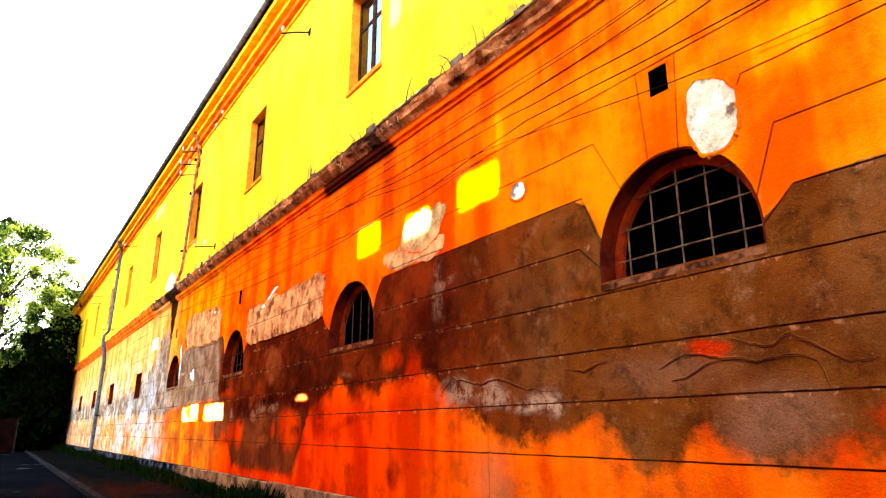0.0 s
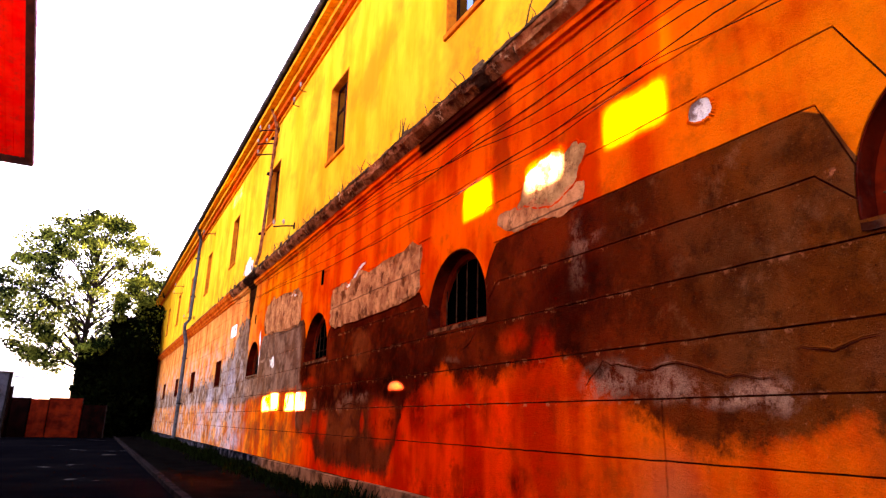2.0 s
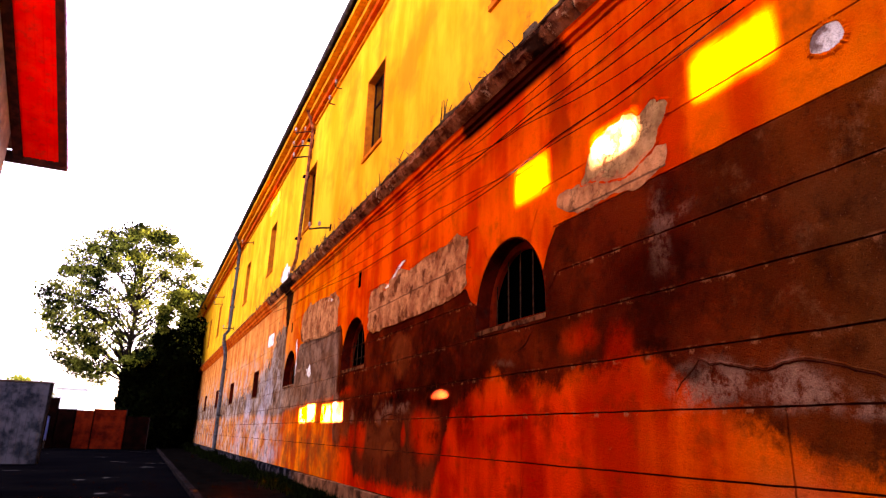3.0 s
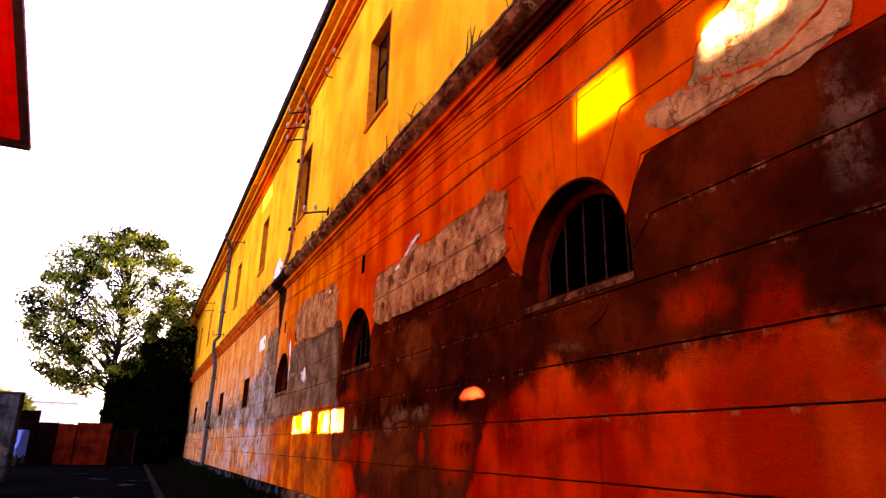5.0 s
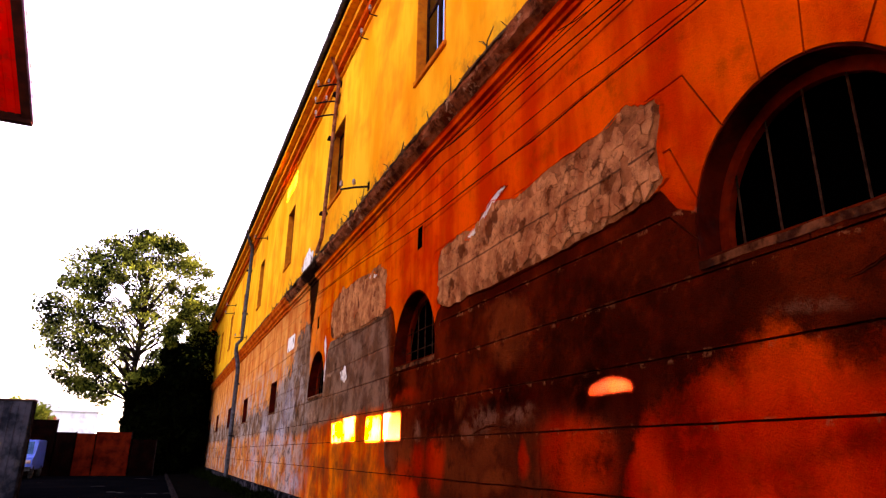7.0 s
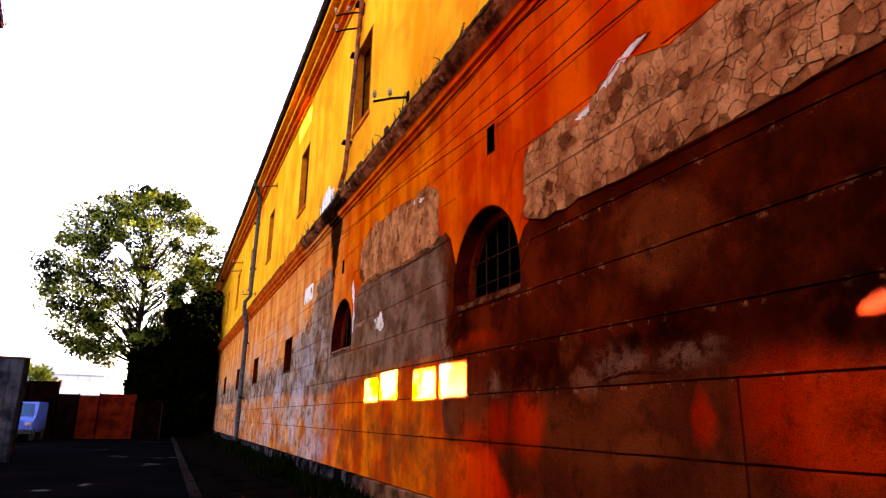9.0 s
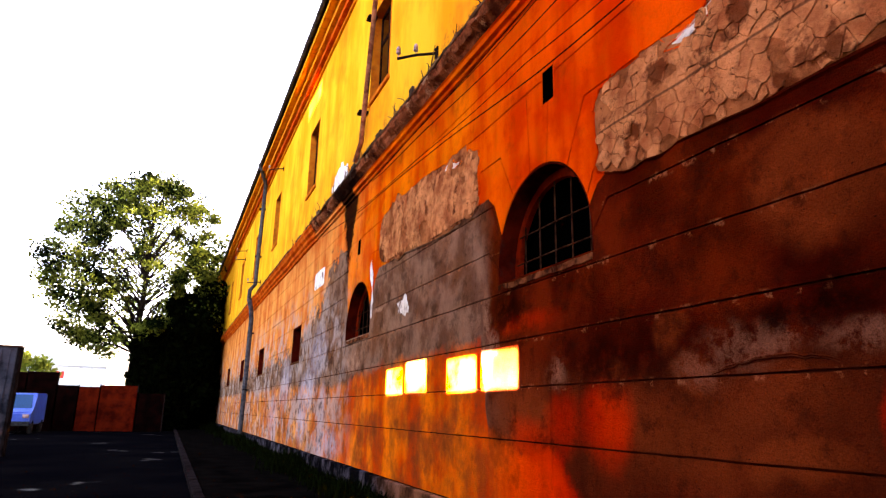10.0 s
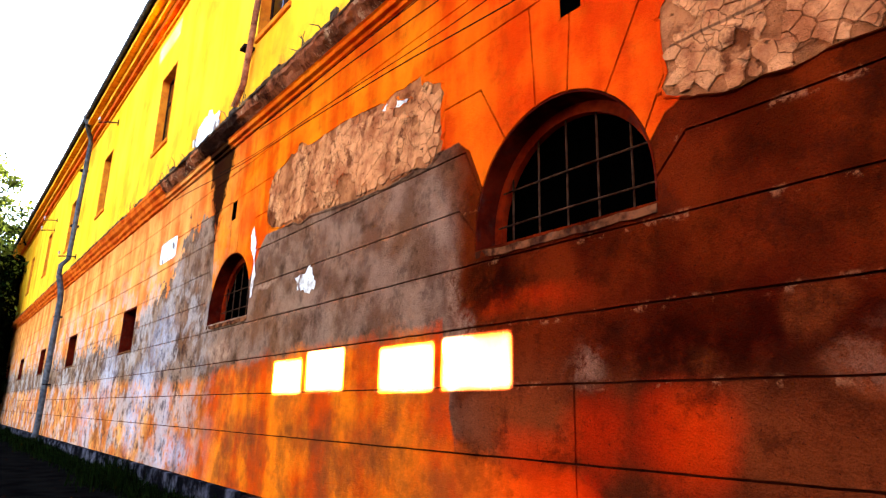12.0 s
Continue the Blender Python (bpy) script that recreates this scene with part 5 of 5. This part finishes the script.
leaf_mesh("crown", [(random.Random(k).uniform(-1.4, 1.4), 0, 3.0 + 0.2 * k, 0.8, 0.8, 0.6) for k in range(9)], 200, 0.16, LEAF_YELLOW, 31).parent = bush
part("stems", tube(bmesh.new(), [(0, 0, 0), (0.2, 0, 1.5), (0, 0, 3)], 0.07, 6, 0.03), BARK, bush)

# ---- far end: sheet fence, van, white house ----
fence = thing("fence", (-7.7, 57, 0), "low fence of rust-red and brown sheet panels", "fence")
for k, (x0, x1, z1, mat) in enumerate(((-4.3, -2.84, 3.2, BROWNSHEET), (-2.84, -1.3, 3.25, BROWNSHEET), (-1.3, -0.2, 2.55, BROWNSHEET), (-0.2, 0.9, 2.5, REDSHEET), (0.9, 2.9, 2.62, REDSHEET), (2.9, 4.4, 2.2, BROWNSHEET))):
    p = part("sheet_panel", soft_box(0.01, x0, x1, -0.02, 0.02, 0.02, z1), mat, fence, "rust-red sheet" if mat is REDSHEET else "brown sheet")
    for x in (x0, x1):
        part("panel_post", boxed(x - 0.03, x + 0.03, -0.05, 0.05, 0, z1 + 0.05), DARKIRON, p)
    for z in (0.8, 1.65):
        part("panel_rib", boxed(x0 + 0.04, x1 - 0.04, -0.035, -0.021, z, z + 0.04), mat, p)

shed = thing("sheet_wall", (-9.8, 36.4, 0), "dark grey sheet-metal screen wall beside the alley", "wall")
part("body", soft_box(0.02, -4.5, 2.5, -0.2, 0.2, 0, 3.05), SHEET, shed)
for k in range(20):
    x = -1.7 + 0.21 * k
    part("rib", boxed(x, x + 0.05, -0.23, -0.2, 0.05, 3.0), SHEET, shed)
part("edge_post", soft_box(0.01, 2.5, 2.58, -0.22, 0.22, 0, 3.1), KERB, shed, "lighter edge post")
part("coping", soft_box(0.01, -4.5, 2.6, -0.25, 0.25, 3.05, 3.1), TILE, shed)

van = thing("van", (-10.15, 54.4, 0), "pale blue van parked by the fence", "van")
bm = bmesh.new()
prof = [(-2.1, 0.45), (-2.15, 1.05), (-1.5, 1.2), (-1.0, 2.0), (2.0, 2.05), (2.1, 0.45)]
a = [bm.verts.new((-0.85, y, z)) for y, z in prof]
b = [bm.verts.new((0.85, y, z)) for y, z in prof]
bm.faces.new(a)
bm.faces.new(b[::-1])
for i in range(6):
    bm.faces.new((a[i], a[(i + 1) % 6], b[(i + 1) % 6], b[i]))
bmesh.ops.bevel(bm, geom=bm.edges[:], offset=0.06, segments=2, affect="EDGES")
part("body", bm, CARBLUE, van)
bm = bmesh.new()
vs = [bm.verts.new(p) for p in ((-0.74, -1.50, 1.25), (0.74, -1.50, 1.25), (0.66, -1.08, 1.93), (-0.66, -1.08, 1.93))]
bm.faces.new(vs)
bmesh.ops.solidify(bm, geom=bm.faces[:], thickness=0.03)
part("windscreen", bm, GLASS, van)
part("bumper", soft_box(0.02, -0.86, 0.86, -2.24, -2.1, 0.4, 0.62), RUBBER, van)
for s in (-1, 1):
    part("headlight", soft_box(0.02, s * 0.65 - 0.14, s * 0.65 + 0.14, -2.19, -2.1, 0.78, 0.96), PORCELAIN, van)
    for y in (-1.35, 1.35):
        bm = lathe(bmesh.new(), (0, 0, -0.1), [(0.2, 0), (0.31, 0.01), (0.33, 0.05), (0.33, 0.15), (0.31, 0.19), (0.2, 0.2)], 18)
        bmesh.ops.rotate(bm, verts=bm.verts, matrix=Matrix.Rotation(radians(90), 3, "Y"))
        bmesh.ops.translate(bm, verts=bm.verts, vec=(s * 0.78, y, 0.33))
        wheel = part("wheel", bm, RUBBER, van)
        bm = lathe(bmesh.new(), (0, 0, -0.11), [(0.05, 0), (0.19, 0.02), (0.19, 0.2), (0.05, 0.22)], 14)
        bmesh.ops.rotate(bm, verts=bm.verts, matrix=Matrix.Rotation(radians(90), 3, "Y"))
        bmesh.ops.translate(bm, verts=bm.verts, vec=(s * 0.78, y, 0.33))
        part("rim", bm, ZINC, wheel)

house = thing("house", (-22, 135, 0), "distant white rendered building with a red sign", "house")
part("wall", boxed(-9, 9, 0, 8, 0, 7.6), FARWHITE, house)
bm = bmesh.new()
a = [bm.verts.new((x, -0.4, z)) for x, z in ((-9.4, 7.6), (0, 9.6), (9.4, 7.6))]
b = [bm.verts.new((x, 8.4, z)) for x, z in ((-9.4, 7.6), (0, 9.6), (9.4, 7.6))]
bm.faces.new(a)
bm.faces.new(b[::-1])
for i in range(3):
    bm.faces.new((a[i], b[i], b[(i + 1) % 3], a[(i + 1) % 3]))
part("roof", bm, FARWHITE, house, "pale roof")
for k in range(4):
    w = part("window", boxed(-6 + 3.6 * k, -4.6 + 3.6 * k, -0.05, 0.05, 1.2, 3.0), WOOD, house)
    part("pane", boxed(-5.9 + 3.6 * k, -4.7 + 3.6 * k, -0.07, -0.052, 1.3, 2.9), GLASS, w)
for k in range(4):
    part("sign_bar", boxed(0.2 + 0.75 * k, 0.7 + 0.75 * k, -0.12, -0.02, 5.6, 6.7), SIGNRED, house)

# ---- the opposite building: a gable towards the alley, with deep red verges ----
left = thing("opposite_building", (-7.9, 25.3, 0), "weathered building with a gable and deep red-painted roof verge", "building")
HALF, PITCH, EAVE_Z = 8.0, 0.48, 8.2


def along_roof(bm, x0, x1, lo, hi, y0=0.0):
    """A board that follows both slopes of the gable, lo to hi above the soffit line."""
    for s in (0, 1):
        ya, yb = (y0, -HALF) if s == 0 else (-HALF, -2 * HALF - y0)
        za, zb = (EAVE_Z - PITCH * y0, EAVE_Z + PITCH * HALF) if s == 0 else (EAVE_Z + PITCH * HALF, EAVE_Z - PITCH * y0)
        prism(bm, [(ya, za + lo), (yb, zb + lo), (yb, zb + hi), (ya, za + hi)], x0, x1)
    return bm


bm = bmesh.new()
for x0, x1 in ((-0.4, 0.0), (-12.0, -11.6)):
    prism(bm, [(-0.9, 0), (-0.9, EAVE_Z + 0.4), (-HALF, EAVE_Z + PITCH * HALF), (-2 * HALF + 0.9, EAVE_Z + 0.4), (-2 * HALF + 0.9, 0)], x0, x1)
box(bm, -11.6, -0.4, -1.3, -0.9, 0, EAVE_Z + 0.4)
part("wall", bm, PALEWALL, left)
part("wing_wall", boxed(-12, 0, -36, -2 * HALF + 0.9, 0, 8.2), PALEWALL, left)
# unseen board added to cut off the lower half of the elliptical glint
part("window_sill", soft_box(0.01, 0.0, 0.34, -11.2, -10.0, 1.72, 1.985), PALEWALL, left)
part("soffit", along_roof(bmesh.new(), 0.0, 1.1, 0.06, 0.10), RED, left, "red painted soffit boards")
for k in range(5):
    part("soffit_batten", along_roof(bmesh.new(), 0.25 + 0.17 * k, 0.28 + 0.17 * k, 0.045, 0.06), RED, left)
part("wall_plate", along_roof(bmesh.new(), 0.0, 0.22, -0.04, 0.045, -0.1), DARKWOOD, left)
part("bargeboard", along_roof(bmesh.new(), 1.06, 1.24, -0.03, 0.30), DARKWOOD, left)
part("verge_strip", along_roof(bmesh.new(), 1.24, 1.28, -0.02, 0.32), rough_paint("violet_grey_strip", (0.16, 0.10, 0.24), (0.30, 0.22, 0.40), 5, 0.4, 0.3), left, "violet-grey metal verge strip")
for k in range(22):
    y = -0.2 - 0.35 * k
    part("strip_nail", boxed(1.28, 1.295, y - 0.05, y + 0.05, EAVE_Z - PITCH * y + 0.06, EAVE_Z - PITCH * y + 0.12), PORCELAIN, left)
part("eave_board", soft_box(0.01, -12.2, 1.26, -0.12, 0.04, EAVE_Z - 0.06, EAVE_Z + 0.24), DARKWOOD, left)
part("eave_gutter", tube(bmesh.new(), [(-12.2, 0.09, EAVE_Z + 0.12), (-5, 0.09, EAVE_Z + 0.11), (1.27, 0.09, EAVE_Z + 0.12)], 0.06, 8), ZINC, left)
part("roof", along_roof(bmesh.new(), -12.3, 1.24, 0.31, 0.42), TILE, left)
part("wing_roof", soft_box(0.03, -12.2, 0.5, -36.2, -2 * HALF + 0.9, 8.2, 8.5), TILE, left)

# ---- kerb stones ----
kerb = thing("kerb", (-2.5, 0, 0), "pale worn kerb stones along the verge", "kerb", kind="structure")
for k in range(80):
    y = -6 + k
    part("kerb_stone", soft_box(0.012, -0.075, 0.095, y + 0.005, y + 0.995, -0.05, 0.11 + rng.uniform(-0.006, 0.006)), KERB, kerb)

# ---- stucco panels ----
wall_courses()
